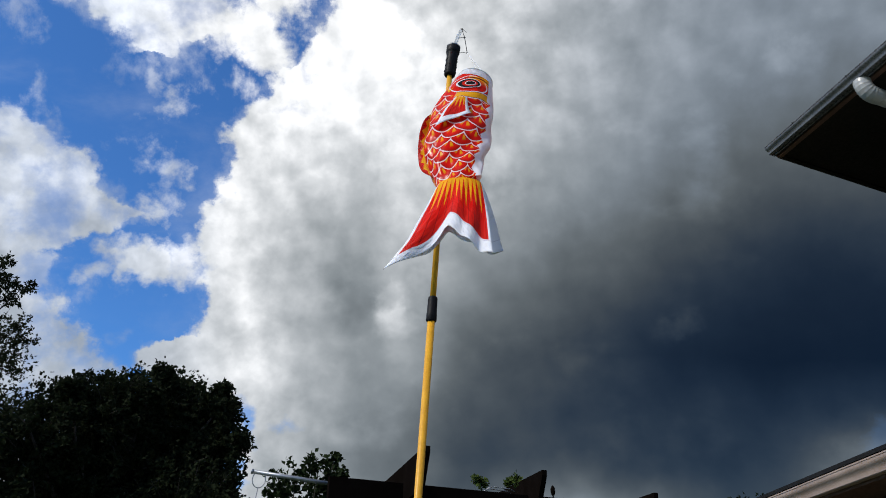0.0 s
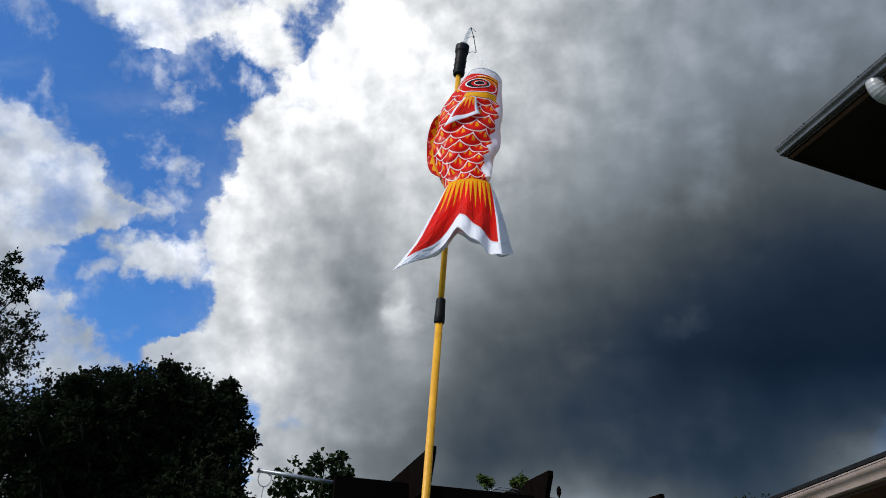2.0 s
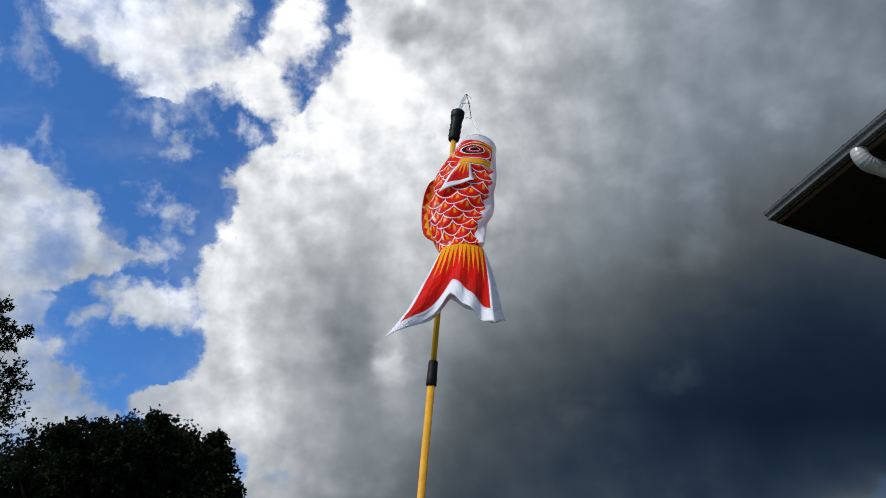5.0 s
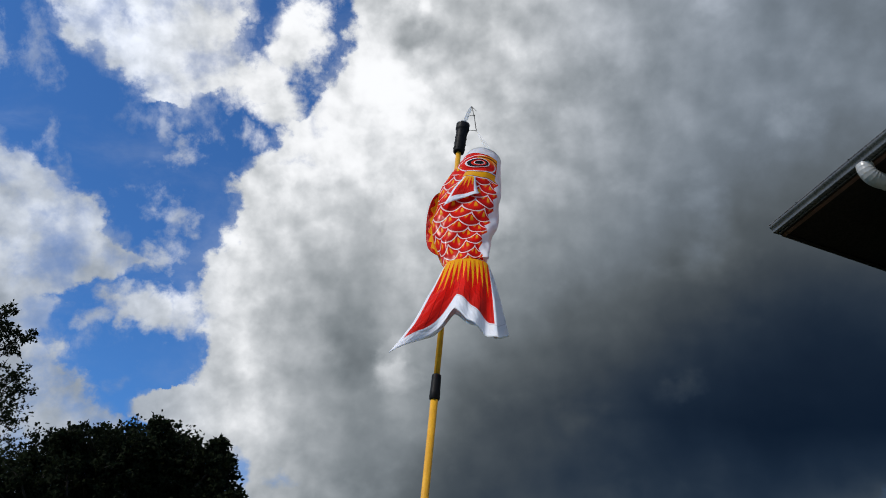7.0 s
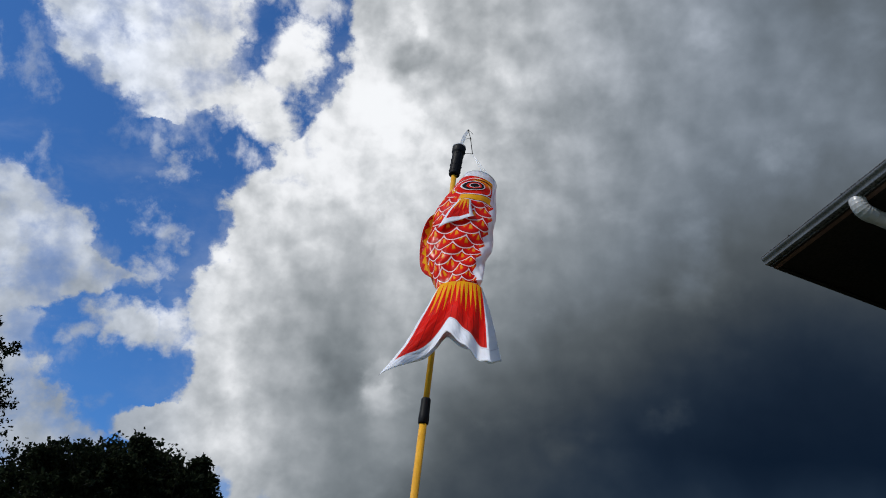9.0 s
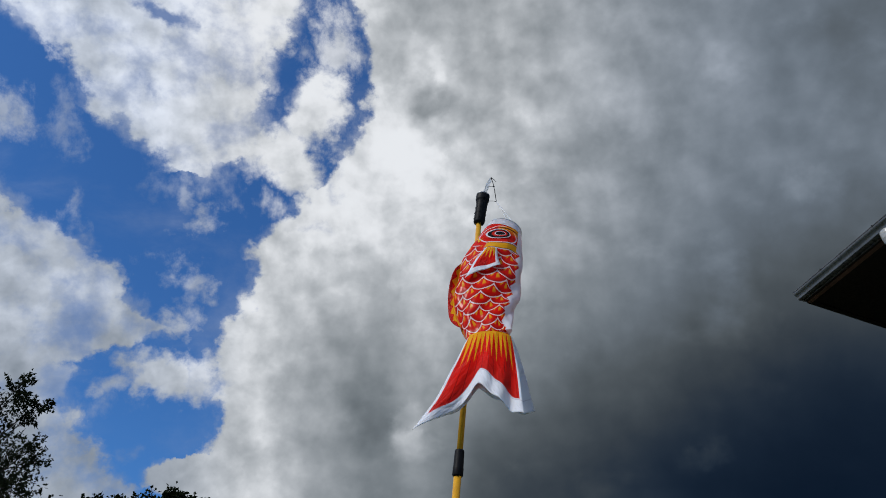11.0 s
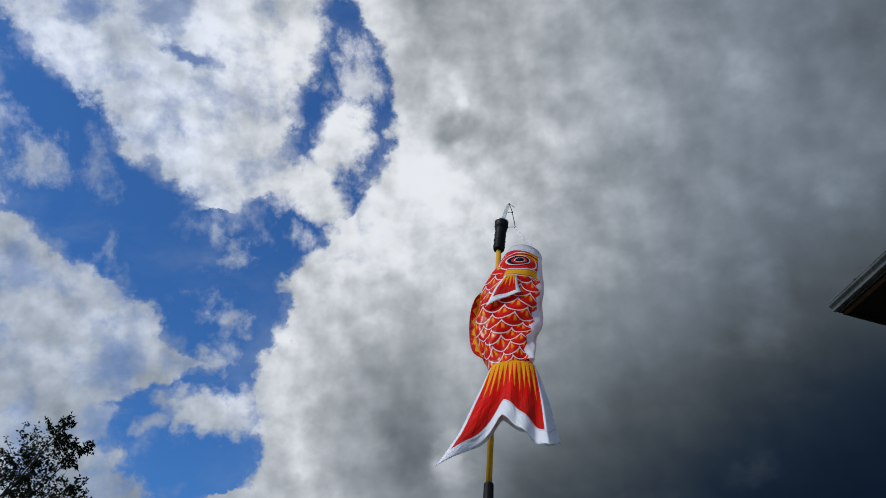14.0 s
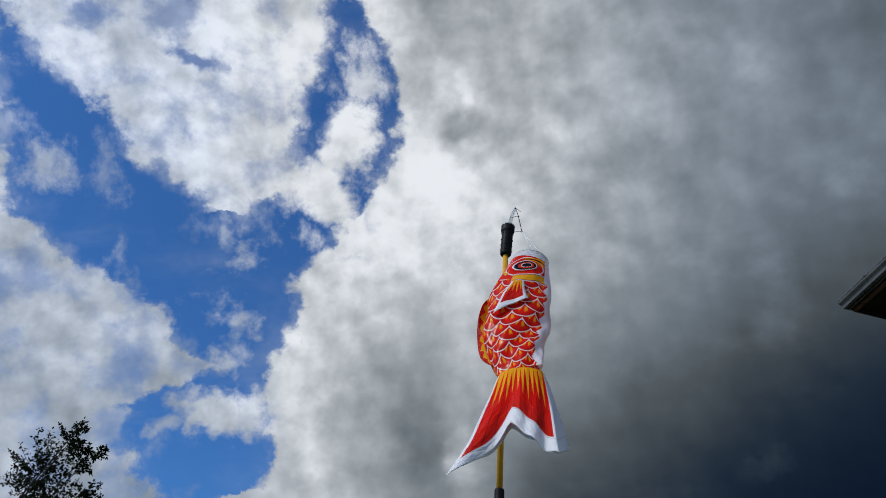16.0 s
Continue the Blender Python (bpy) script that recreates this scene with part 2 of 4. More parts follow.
sky = Wire.tree.nodes.new("ShaderNodeTexSky")
sky.sky_type, sky.sun_disc = "NISHITA", False
sky.sun_elevation, sky.sun_rotation = se, sa
sky.air_density, sky.dust_density, sky.ozone_density = 1.0, 0.4, 2.5
clear = Wire.tree.nodes.new("ShaderNodeBackground")
put(clear.inputs[0], mix(1.0, Wire(sky.outputs[0]), (0.49, 0.96, 1.50), "MULTIPLY"))
clear.inputs[1].default_value = 0.103
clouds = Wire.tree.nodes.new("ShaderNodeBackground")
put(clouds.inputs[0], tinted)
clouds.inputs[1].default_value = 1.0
both = Wire.tree.nodes.new("ShaderNodeMixShader")
put(both.inputs[0], math_node("MULTIPLY", cover, 0.97, clamp=True))
Wire.tree.links.new(clear.outputs[0], both.inputs[1])
Wire.tree.links.new(clouds.outputs[0], both.inputs[2])
out = Wire.tree.nodes.new("ShaderNodeOutputWorld")
Wire.tree.links.new(both.outputs[0], out.inputs[0])


# ---- materials ----
def material(name):
    m = bpy.data.materials.new(name)
    m.use_nodes = True
    Wire.tree = m.node_tree
    return m, m.node_tree.nodes["Principled BSDF"]


def coords(kind="Object"):
    return Wire(Wire.tree.nodes.new("ShaderNodeTexCoord").outputs[kind])


def bump(shader, height, strength, distance):
    n = Wire.tree.nodes.new("ShaderNodeBump")
    n.inputs["Strength"].default_value, n.inputs["Distance"].default_value = strength, distance
    put(n.inputs["Height"], height)
    Wire.tree.links.new(n.outputs[0], shader.inputs["Normal"])


def worn(name, colour, dark, scale=6.0, rough=0.5, metal=0.0, grain=60.0, relief=0.0008, shine=0.5):
    """Paint, metal, plastic or wood with blotches, grain and a little relief."""
    m, s = material(name)
    v = coords()
    blot, fine = fbm(v, scale, 5.0), fbm(v, grain, 4.0)
    put(s.inputs["Base Color"], mix(step(blot * 0.7 + fine * 0.3, 0.35, 0.65), colour, dark))
    put(s.inputs["Roughness"], step(fine, 0.3, 0.7, rough - 0.08, rough + 0.12))
    s.inputs["Metallic"].default_value = metal
    s.inputs["Specular IOR Level"].default_value = shine
    bump(s, fine, 0.4, relief)
    return m


POLE_YELLOW = worn("yellow_enamel", (0.70, 0.36, 0.024), (0.55, 0.26, 0.016), 14.0, 0.42, 0.0, 120.0, 0.0004, 0.3)
RUBBER = worn("black_rubber", (0.005, 0.005, 0.006), (0.008, 0.008, 0.009), 20.0, 0.55, 0.0, 200.0, 0.0006, 0.14)
GUTTER_GREY = worn("grey_gutter_paint", (0.13, 0.131, 0.134), (0.085, 0.086, 0.089), 5.0, 0.27, 0.4)
GUTTER_CREAM = worn("cream_gutter_paint", (0.36, 0.275, 0.23), (0.27, 0.20, 0.165), 4.0, 0.45)
PIPE_WHITE = worn("white_downpipe_paint", (0.36, 0.36, 0.355), (0.27, 0.27, 0.265), 6.0, 0.35)
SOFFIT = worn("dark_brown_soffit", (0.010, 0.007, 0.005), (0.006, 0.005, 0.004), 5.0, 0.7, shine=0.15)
BROWN_BOARD = worn("brown_board", (0.10, 0.045, 0.028), (0.07, 0.032, 0.02), 5.0, 0.6)
SHINGLE = worn("asphalt_shingle", (0.014, 0.014, 0.015), (0.009, 0.009, 0.010), 9.0, 0.9, 0.0, 300.0, 0.002, 0.1)
SIDING = worn("pale_siding", (0.5, 0.47, 0.42), (0.42, 0.39, 0.35), 3.0, 0.6)
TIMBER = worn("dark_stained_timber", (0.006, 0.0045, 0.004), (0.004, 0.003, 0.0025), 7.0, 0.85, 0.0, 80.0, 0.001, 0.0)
STEEL = worn("galvanised_steel", (0.30, 0.31, 0.33), (0.22, 0.23, 0.25), 18.0, 0.4, 0.7)
CORD_DARK = worn("dark_cord", (0.05, 0.045, 0.04), (0.03, 0.028, 0.025), 60.0, 0.8)
CORD_WHITE = worn("white_cord", (0.7, 0.7, 0.7), (0.55, 0.55, 0.56), 60.0, 0.7)
BARK = worn("bark", (0.022, 0.017, 0.013), (0.012, 0.010, 0.008), 12.0, 0.95, 0.0, 60.0, 0.01)


def leaf_material(name, colour, dark):
    m, s = material(name)
    n = Wire.tree.nodes.new("ShaderNodeNewGeometry")
    own = Wire(n.outputs["Random Per Island"])
    tint = mix(own, colour, dark)
    put(s.inputs["Base Color"], tint)
    s.inputs["Roughness"].default_value = 0.75
    s.inputs["Specular IOR Level"].default_value = 0.05
    tr = Wire.tree.nodes.new("ShaderNodeBsdfTranslucent")
    put(tr.inputs[0], mix(own, tuple(c * 1.2 for c in colour), dark))
    mx = Wire.tree.nodes.new("ShaderNodeMixShader")
    mx.inputs[0].default_value = 0.2
    Wire.tree.links.new(s.outputs[0], mx.inputs[1])
    Wire.tree.links.new(tr.outputs[0], mx.inputs[2])
    Wire.tree.links.new(mx.outputs[0], Wire.tree.nodes["Material Output"].inputs[0])
    return m


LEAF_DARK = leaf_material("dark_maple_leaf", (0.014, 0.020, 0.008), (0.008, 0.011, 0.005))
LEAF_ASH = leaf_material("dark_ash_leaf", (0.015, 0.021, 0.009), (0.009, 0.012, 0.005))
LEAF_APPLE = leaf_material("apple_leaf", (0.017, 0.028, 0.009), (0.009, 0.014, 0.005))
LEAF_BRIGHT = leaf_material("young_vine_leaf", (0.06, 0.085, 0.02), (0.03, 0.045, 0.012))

m, s = material("lawn_grass")
v = coords()
put(s.inputs["Base Color"], mix(step(fbm(v, 0.6, 6.0) * 0.6 + fbm(v, 40.0, 4.0) * 0.4, 0.35, 0.65), (0.035, 0.065, 0.018), (0.06, 0.075, 0.03)))
s.inputs["Roughness"].default_value = 0.9
bump(s, fbm(v, 60.0, 4.0), 0.8, 0.03)
LAWN = m

m, s = material("clear_plastic")
s.inputs["Base Color"].default_value = (0.8, 0.82, 0.84, 1)
s.inputs["Roughness"].default_value = 0.25
see = Wire.tree.nodes.new("ShaderNodeBsdfTransparent")
mx = Wire.tree.nodes.new("ShaderNodeMixShader")
put(mx.inputs[0], step(fbm(coords(), 90.0, 3.0), 0.35, 0.7, 0.3, 0.62))
Wire.tree.links.new(see.outputs[0], mx.inputs[1])
Wire.tree.links.new(s.outputs[0], mx.inputs[2])
Wire.tree.links.new(mx.outputs[0], Wire.tree.nodes["Material Output"].inputs[0])
CLEAR = m


def cloth(colour_of, name):
    """Thin satin polyester: a print, sheen, creases, and light that comes through."""
    m, s = material(name)
    uv = Wire(Wire.tree.nodes.new("ShaderNodeUVMap").outputs[0])
    u, v, _ = split(uv)
    col = colour_of(u, v, uv)
    put(s.inputs["Base Color"], col)
    s.inputs["Roughness"].default_value = 0.24
    s.inputs["Specular IOR Level"].default_value = 0.09
    crease = fbm(join(u * 2.2 + v * 2.0, v * 5.0 - u * 1.5), 2.2, 1.5, 0.4, 0.5)
    weave = fbm(coords(), 900.0, 1.0)
    bump(s, crease + weave * 0.01, 0.6, 0.011)
    tr = Wire.tree.nodes.new("ShaderNodeBsdfTranslucent")
    put(tr.inputs[0], col)
    mx = Wire.tree.nodes.new("ShaderNodeMixShader")
    mx.inputs[0].default_value = 0.33
    Wire.tree.links.new(s.outputs[0], mx.inputs[1])
    Wire.tree.links.new(tr.outputs[0], mx.inputs[2])
    Wire.tree.links.new(mx.outputs[0], Wire.tree.nodes["Material Output"].inputs[0])
    return m


RED, DEEP, GOLD, WHITE, BLACK = (0.80, 0.010, 0.004), (0.22, 0.006, 0.005), (0.92, 0.44, 0.008), (0.88, 0.88, 0.91), (0.008, 0.007, 0.008)


def scale_print(u, v, uv):
    """u: 0 at the back, 1 at the belly; v: 0 at the mouth, 1 at the tail."""
    across, rows = u * 4.4, (v - 0.30) * 18.0
    k = math_node("FLOOR", rows)
    odd = math_node("MODULO", math_node("ABSOLUTE", k), 2.0)

    def to_row(shift, parity):
        x = math_node("FRACT", across + parity * 0.5) - 0.5
        y = (rows - k + shift)
        return math_node("SQRT", x * x * 1.80 + y * y * 0.30), x, y
    d1, x1, y1 = to_row(1.0, 1.0 - odd)
    d0, x0, y0 = to_row(0.0, odd)
    first = math_node("LESS_THAN", d1, 0.80)
    dist = d1 * first + d0 * (1.0 - first)
    x = x1 * first + x0 * (1.0 - first)
    y = y1 * first + y0 * (1.0 - first)
    edge = step(dist, 0.715, 0.745) * step(dist, 0.80, 0.825, 1.0, 0.0)
    fan = math_node("ARCTAN2", x, y + 0.25)
    rays = step(math_node("SINE", fan * 15.0), -0.2, 0.5) * step(dist, 0.30, 0.48, 1.0, 0.0) * step(y, 0.0, 0.2)
    body = mix(step(dist, 0.45, 0.76), RED, (0.48, 0.009, 0.005))
    body = mix(rays * 0.85, body, GOLD)
    body = mix(edge, body, (0.88, 0.70, 0.68))
    # the head
    head = step(v, 0.315, 0.32, 1.0, 0.0)
    # rings about the eye: a white line, then a golden crescent with dark rims towards the mouth and belly
    ex, ey = (u - 0.45) * 0.27, (v - 0.20) * 0.75
    lean = ex * 0.79 - ey * 0.61
    away_e = math_node("SQRT", ex * ex + ey * ey) - math_node("ABSOLUTE", lean) * 0.22
    front_e = step(ex - ey * 0.35, 0.012, 0.026)
    face = mix(step(fbm(join(u * 1.3, v * 5.0), 4.2, 1.0, 0.4, 1.0), 0.55, 0.62), RED, (0.52, 0.010, 0.005))
    face = mix(step(away_e, 0.056, 0.058) * step(away_e, 0.060, 0.062, 1.0, 0.0), face, WHITE)
    face = mix(step(away_e, 0.066, 0.068) * step(away_e, 0.092, 0.094, 1.0, 0.0) * front_e, face, DEEP)
    face = mix(step(away_e, 0.070, 0.072) * step(away_e, 0.088, 0.090, 1.0, 0.0) * front_e, face, GOLD)
    cheek = math_node("ABSOLUTE", away_e - 0.101)
    face = mix(step(cheek, 0.0018, 0.003, 1.0, 0.0) * front_e, face, WHITE)
    body = mix(head, body, face)
    # the gill: a golden band with a dark rim
    gill = math_node("ABSOLUTE", v - 0.318 + (u - 0.40) * 0.13 + math_node("SINE", u * 21.0) * 0.005)
    inside = step(u, 0.34, 0.36) * step(u, 0.78, 0.80, 1.0, 0.0)
    body = mix(step(gill, 0.033, 0.036, 1.0, 0.0) * inside, body, WHITE)
    body = mix(step(gill, 0.027, 0.030, 1.0, 0.0) * inside, body, DEEP)
    body = mix(step(gill, 0.022, 0.025, 1.0, 0.0) * inside, body, GOLD)
    # a golden scroll on the nape, and a small white flourish behind the collar
    scroll = math_node("ABSOLUTE", v - 0.262 - math_node("SINE", u * 62.0) * 0.017)
    nape = step(u, 0.03, 0.05) * step(u, 0.25, 0.27, 1.0, 0.0)
    body = mix(step(scroll, 0.013, 0.016, 1.0, 0.0) * nape, body, DEEP)
    body = mix(step(scroll, 0.009, 0.012, 1.0, 0.0) * nape, body, GOLD)
    curl = math_node("ABSOLUTE", v - 0.135 - math_node("SINE", u * 95.0) * 0.010)
    body = mix(step(curl, 0.0025, 0.0045, 1.0, 0.0) * step(u, 0.08, 0.09) * step(u, 0.19, 0.20, 1.0, 0.0), body, WHITE)
    # the golden muzzle
    muzzle = step(u, 0.52, 0.66) * step(v, 0.13, 0.18, 1.0, 0.0)
    body = mix(muzzle * 0.8, body, (0.90, 0.30, 0.01))
    # the lips: dark and golden curves behind the collar
    lip = math_node("ABSOLUTE", v - 0.118 - (u - 0.62) * (u - 0.62) * 0.35)
    mouth = step(u, 0.40, 0.44)
    body = mix(step(lip, 0.013, 0.016, 1.0, 0.0) * mouth, body, GOLD)
    body = mix(step(lip, 0.006, 0.008, 1.0, 0.0) * mouth, body, DEEP)
    # a golden line along the back, and the white belly with its toothed rim
    tooth = math_node("ABSOLUTE", math_node("FRACT", rows * 0.5) - 0.5) * 0.15
    body = mix(step(u, 0.045, 0.055, 1.0, 0.0), body, (0.8, 0.25, 0.01))
    belly = step(u - 0.75 - tooth * step(v, 0.28, 0.3), -0.006, 0.006)
    return mix(belly, body, WHITE)


def fin_print(rays_count, root, border, side_border):
    def colour_of(u, v, uv):
        """u: -1 to 1 across, v: 0 at the root, 1 at the free edge."""
        saw = math_node("ABSOLUTE", math_node("FRACT", u * rays_count) - 0.5) * 2.0
        blade = step(v + saw * 0.50 + (fbm(join(u * 4.0, 0.3), 2.0, 1.0) - 0.5) * 0.4, root + 0.40, root + 0.43, 1.0, 0.0)
        body = mix(step(v, 0.5, 0.9), RED, (0.62, 0.018, 0.010))
        vein = step(saw, 0.90, 0.95) * step(v, root + 0.06, root + 0.3)
        body = mix(vein * 0.7, body, DEEP)
        body = mix(blade, body, GOLD)
        rim = math_node("MAXIMUM", step(v, border - 0.008, border + 0.008), step(math_node("ABSOLUTE", u), side_border - 0.006, side_border + 0.006))
        return mix(rim, body, WHITE)
    return colour_of


def tail_print(u, v, uv):
    """The fin's print with a hem of even width along the forked edge."""
    plain = fin_print(6.0, 0.10, 1.2, 0.885)(u, v, uv)
    notch = u / 0.95 + 0.22
    back = math_node("LESS_THAN", notch, 0.0)
    reach = 0.70 + math_node("ABSOLUTE", notch) * (0.22 + back * 0.63)
    hem = step((1.0 - v) * reach, 0.155, 0.165, 1.0, 0.0)
    stitch = step(math_node("ABSOLUTE", (1.0 - v) * reach - 0.148), 0.003, 0.006, 1.0, 0.0)
    return mix(stitch * 0.5, mix(hem, plain, WHITE), (0.5, 0.45, 0.5))


SCALES = cloth(scale_print, "printed_scale_cloth")
TAIL_CLOTH = cloth(tail_print, "printed_tail_cloth")
FIN_CLOTH = cloth(fin_print(2.5, 0.10, 0.80, 0.74), "printed_fin_cloth")
BACK_CLOTH = cloth(fin_print(4.0, 0.35, 1.2, 1.2), "printed_back_fin_cloth")
WHITE_CLOTH = cloth(lambda u, v, uv: mix(step(fbm(uv, 6.0, 3.0), 0.4, 0.6), WHITE, (0.78, 0.78, 0.83)), "white_cloth")
EYE_WHITE = cloth(lambda u, v, uv: mix(step(fbm(uv, 9.0, 2.0), 0.4, 0.6), WHITE, (0.8, 0.78, 0.8)), "white_print")
EYE_BLACK = cloth(lambda u, v, uv: mix(step(fbm(uv, 9.0, 2.0), 0.4, 0.6), BLACK, (0.012, 0.01, 0.012)), "black_print")
EYE_RED = cloth(lambda u, v, uv: mix(step(fbm(uv, 9.0, 2.0), 0.4, 0.6), RED, (0.6, 0.03, 0.012)), "red_print")


# ---- mesh helpers ----
def part(name, bm, mat, parent=None, label="", smooth=False):
    """Links a bmesh as one mesh object, under its thing."""
    me = bpy.data.meshes.new(name)
    bmesh.ops.recalc_face_normals(bm, faces=bm.faces[:])
    bm.to_mesh(me)
    bm.free()
    for one in (mat if isinstance(mat, (list, tuple)) else [mat]):
        me.materials.append(one)
    if smooth:
        for p in me.polygons:
            p.use_smooth = True
    ob = new(name, me)
    if parent:
        ob.parent = parent
        ob.matrix_parent_inverse = parent.matrix_world.inverted()
    if label:
        ob["label"] = label
    return ob


def empty(name, at):
    ob = new(name)
    ob.empty_display_size = 0.1
    ob.location = at
    bpy.context.view_layer.update()
    return ob


def tube(bm, points, radii, seg=10, caps=True, uv=False):
    """A round tube through the points, added to bm."""
    pts = [Vector(p) for p in points]
    if not isinstance(radii, (list, tuple)):
        radii = [radii] * len(pts)
    rings, side = [], None
    for i, p in enumerate(pts):
        t = (pts[min(i + 1, len(pts) - 1)] - pts[max(i - 1, 0)]).normalized()
        if side is None:
            side = t.orthogonal().normalized()
        side = (side - t * side.dot(t)).normalized()
        up = t.cross(side)
        rings.append([bm.verts.new(p + radii[i] * (math.cos(a) * side + math.sin(a) * up)) for a in (2 * math.pi * k / seg for k in range(seg))])
    for a, b in zip(rings, rings[1:]):
        for k in range(seg):
            bm.faces.new((a[k], a[(k + 1) % seg], b[(k + 1) % seg], b[k]))
    if caps:
        bm.faces.new(rings[0][::-1])
        bm.faces.new(rings[-1])
    return bm


def prism(bm, outline, push):
    """A closed outline of points, pushed along a vector."""
    push = Vector(push)
    a = [bm.verts.new(Vector(p)) for p in outline]
    b = [bm.verts.new(Vector(p) + push) for p in outline]
    bm.faces.new(a[::-1])
    bm.faces.new(b)
    for i in range(len(a)):
        j = (i + 1) % len(a)
        bm.faces.new((a[i], a[j], b[j], b[i]))
    return bm


def soften(bm, width, segments=2):
    bmesh.ops.bevel(bm, geom=bm.edges[:], offset=width, segments=segments, affect="EDGES", profile=0.6)
    return bm


def beam(a, b, width, height):
    """A squared, soft-edged timber whose top's middle line runs from a to b."""
    a, b = Vector(a), Vector(b)
    t = (b - a).normalized()
    side = t.cross(Vector((0, 0, 1))).normalized() * width / 2
    down = Vector((0, 0, -height))
    return soften(prism(bmesh.new(), (a - side, a + side, a + side + down, a - side + down), b - a), 0.004)


# ---- ground ----
bm = bmesh.new()
bmesh.ops.create_grid(bm, x_segments=40, y_segments=40, size=1500)
tagged(part("ground", bm, LAWN), "mown green lawn reaching the horizon", "lawn", kind="structure")


# ---- the house whose eave reaches over the yard ----
CORNER = Vector((1.985, 3.465, 4.08))     # where the gutter's run ends
RUN = Vector((0.290, -0.957, 0.0))       # along the gutter, away from the corner
RAKE = Vector((0.906, 0.423, 0.0))       # along the gable end
UP = Vector((0, 0, 1))
house = empty("house", (4.2, 1.0, 0))
tagged(house, "house with dark soffit, grey gutter and shingled roof", "house")


def gutter_profile(w, h):
    """Outward and upward places of a stepped gutter with a rolled lip."""
    pts = [(0.0, h), (0.0, 0.0), (w * 0.52, 0.0), (w * 0.60, h * 0.05), (w * 0.63, h * 0.26), (w * 0.70, h * 0.40), (w * 0.84, h * 0.52),
           (w * 0.95, h * 0.62), (w, h * 0.74), (w, h * 0.88), (w * 1.05, h * 0.90), (w * 1.05, h * 0.985), (w * 0.90, h)]
    inner = [(max(x - 0.004, 0.004), y + 0.004) for x, y in pts[1:-3]]
    return pts + [(w * 0.88, h * 0.95)] + inner[::-1][:-1] + [(0.004, h)]


def gutter(name, corner, along_way, outward, length, w, h, mat, parent, label):
    bm = bmesh.new()
    outline = [corner + outward * x + UP * y for x, y in gutter_profile(w, h)]
    prism(bm, outline, along_way * length)
    g = part(name, bm, mat, parent, label)
    for p in g.data.polygons:
        p.use_smooth = True
    g.data.set_sharp_from_angle(angle=radians(28))
    end = [(x, y) for x, y in gutter_profile(w, h)[:13]]
    part("end_cap", prism(bmesh.new(), [corner + outward * x * 1.02 + UP * y for x, y in end], along_way * -0.006), mat, g)
    return g


out = Vector((RUN.y, -RUN.x, 0))         # away from the house
if out.dot(RAKE) > 0:
    out = -out
far = 7.0
deep_x = 5.0
a0 = CORNER
soffit_pts = [a0, a0 + RAKE * deep_x, a0 + RAKE * deep_x + RUN * far, a0 + RUN * far]
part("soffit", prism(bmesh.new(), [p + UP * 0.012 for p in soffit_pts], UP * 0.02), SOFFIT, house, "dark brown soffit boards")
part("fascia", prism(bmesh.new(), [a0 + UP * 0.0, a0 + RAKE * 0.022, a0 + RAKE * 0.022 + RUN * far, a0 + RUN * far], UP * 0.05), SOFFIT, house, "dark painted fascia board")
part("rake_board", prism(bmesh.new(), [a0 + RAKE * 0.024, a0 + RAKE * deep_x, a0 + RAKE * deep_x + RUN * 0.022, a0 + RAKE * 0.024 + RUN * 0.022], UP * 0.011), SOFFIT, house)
ridge = a0 + RAKE * (deep_x / 2) + UP * 1.45
bm = bmesh.new()
prism(bm, [a0 + UP * 0.062 - RAKE * 0.012, ridge, a0 + RAKE * deep_x + UP * 0.062, a0 + RAKE * deep_x + UP * 0.052, ridge - UP * 0.06, a0 + UP * 0.052 - RAKE * 0.012], RUN * far)
part("roof", bm, SHINGLE, house, "dark asphalt shingle roof")
bm = bmesh.new()
prism(bm, [a0 + RAKE * 0.03 + UP * 0.035, a0 + RAKE * (deep_x - 0.03) + UP * 0.035, ridge - UP * 0.12], RUN * 0.05)
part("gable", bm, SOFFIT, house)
w0 = a0 + RAKE * 0.62 + RUN * 0.55
bm = bmesh.new()
floor_pts = [w0, w0 + RAKE * (deep_x - 1.24), w0 + RAKE * (deep_x - 1.24) + RUN * (far - 1.1), w0 + RUN * (far - 1.1)]
prism(bm, [Vector((p.x, p.y, 0)) for p in floor_pts], UP * 4.085)
part("wall", bm, SIDING, house, "pale lapped siding wall")
g = gutter("gutter", a0 + UP * 0.004, RUN, out, far, 0.050, 0.052, GUTTER_GREY, house, "grey painted metal gutter")
for k in range(6):
    p = a0 + RUN * (0.25 + 0.42 * k) + out * 0.050 + UP * 0.052
    bm = bmesh.new()
    tube(bm, [p, p + out * 0.008], 0.0035, 8)
    part("gutter_screw", bm, RUBBER, g)
e0 = a0 + RUN * 0.70 + out * -0.008 + UP * 0.006
# the outlet drops through the gutter's floor, then a crimped bend turns towards the wall
path, radii = [e0, e0 - UP * 0.02], [0.044, 0.044]
for k in range(13):
    a = radians(84) * k / 12
    path.append(e0 - UP * (0.02 + 0.06 * math.sin(a)) - out * 0.06 * (1 - math.cos(a)))
    radii.append(0.0425 if k % 2 else 0.0442)
way_in = (path[-1] - path[-2]).normalized()
for reach_in in (0.05, 0.36):
    path.append(path[14] + way_in * reach_in)
    radii.append(0.0405)
path += [path[-1] - out * 0.05 - UP * 0.04, path[-1] - out * 0.07 - UP * 0.10]
path.append(Vector((path[-1].x, path[-1].y, 0.0)))
radii += [0.0405] * 3
bm = bmesh.new()
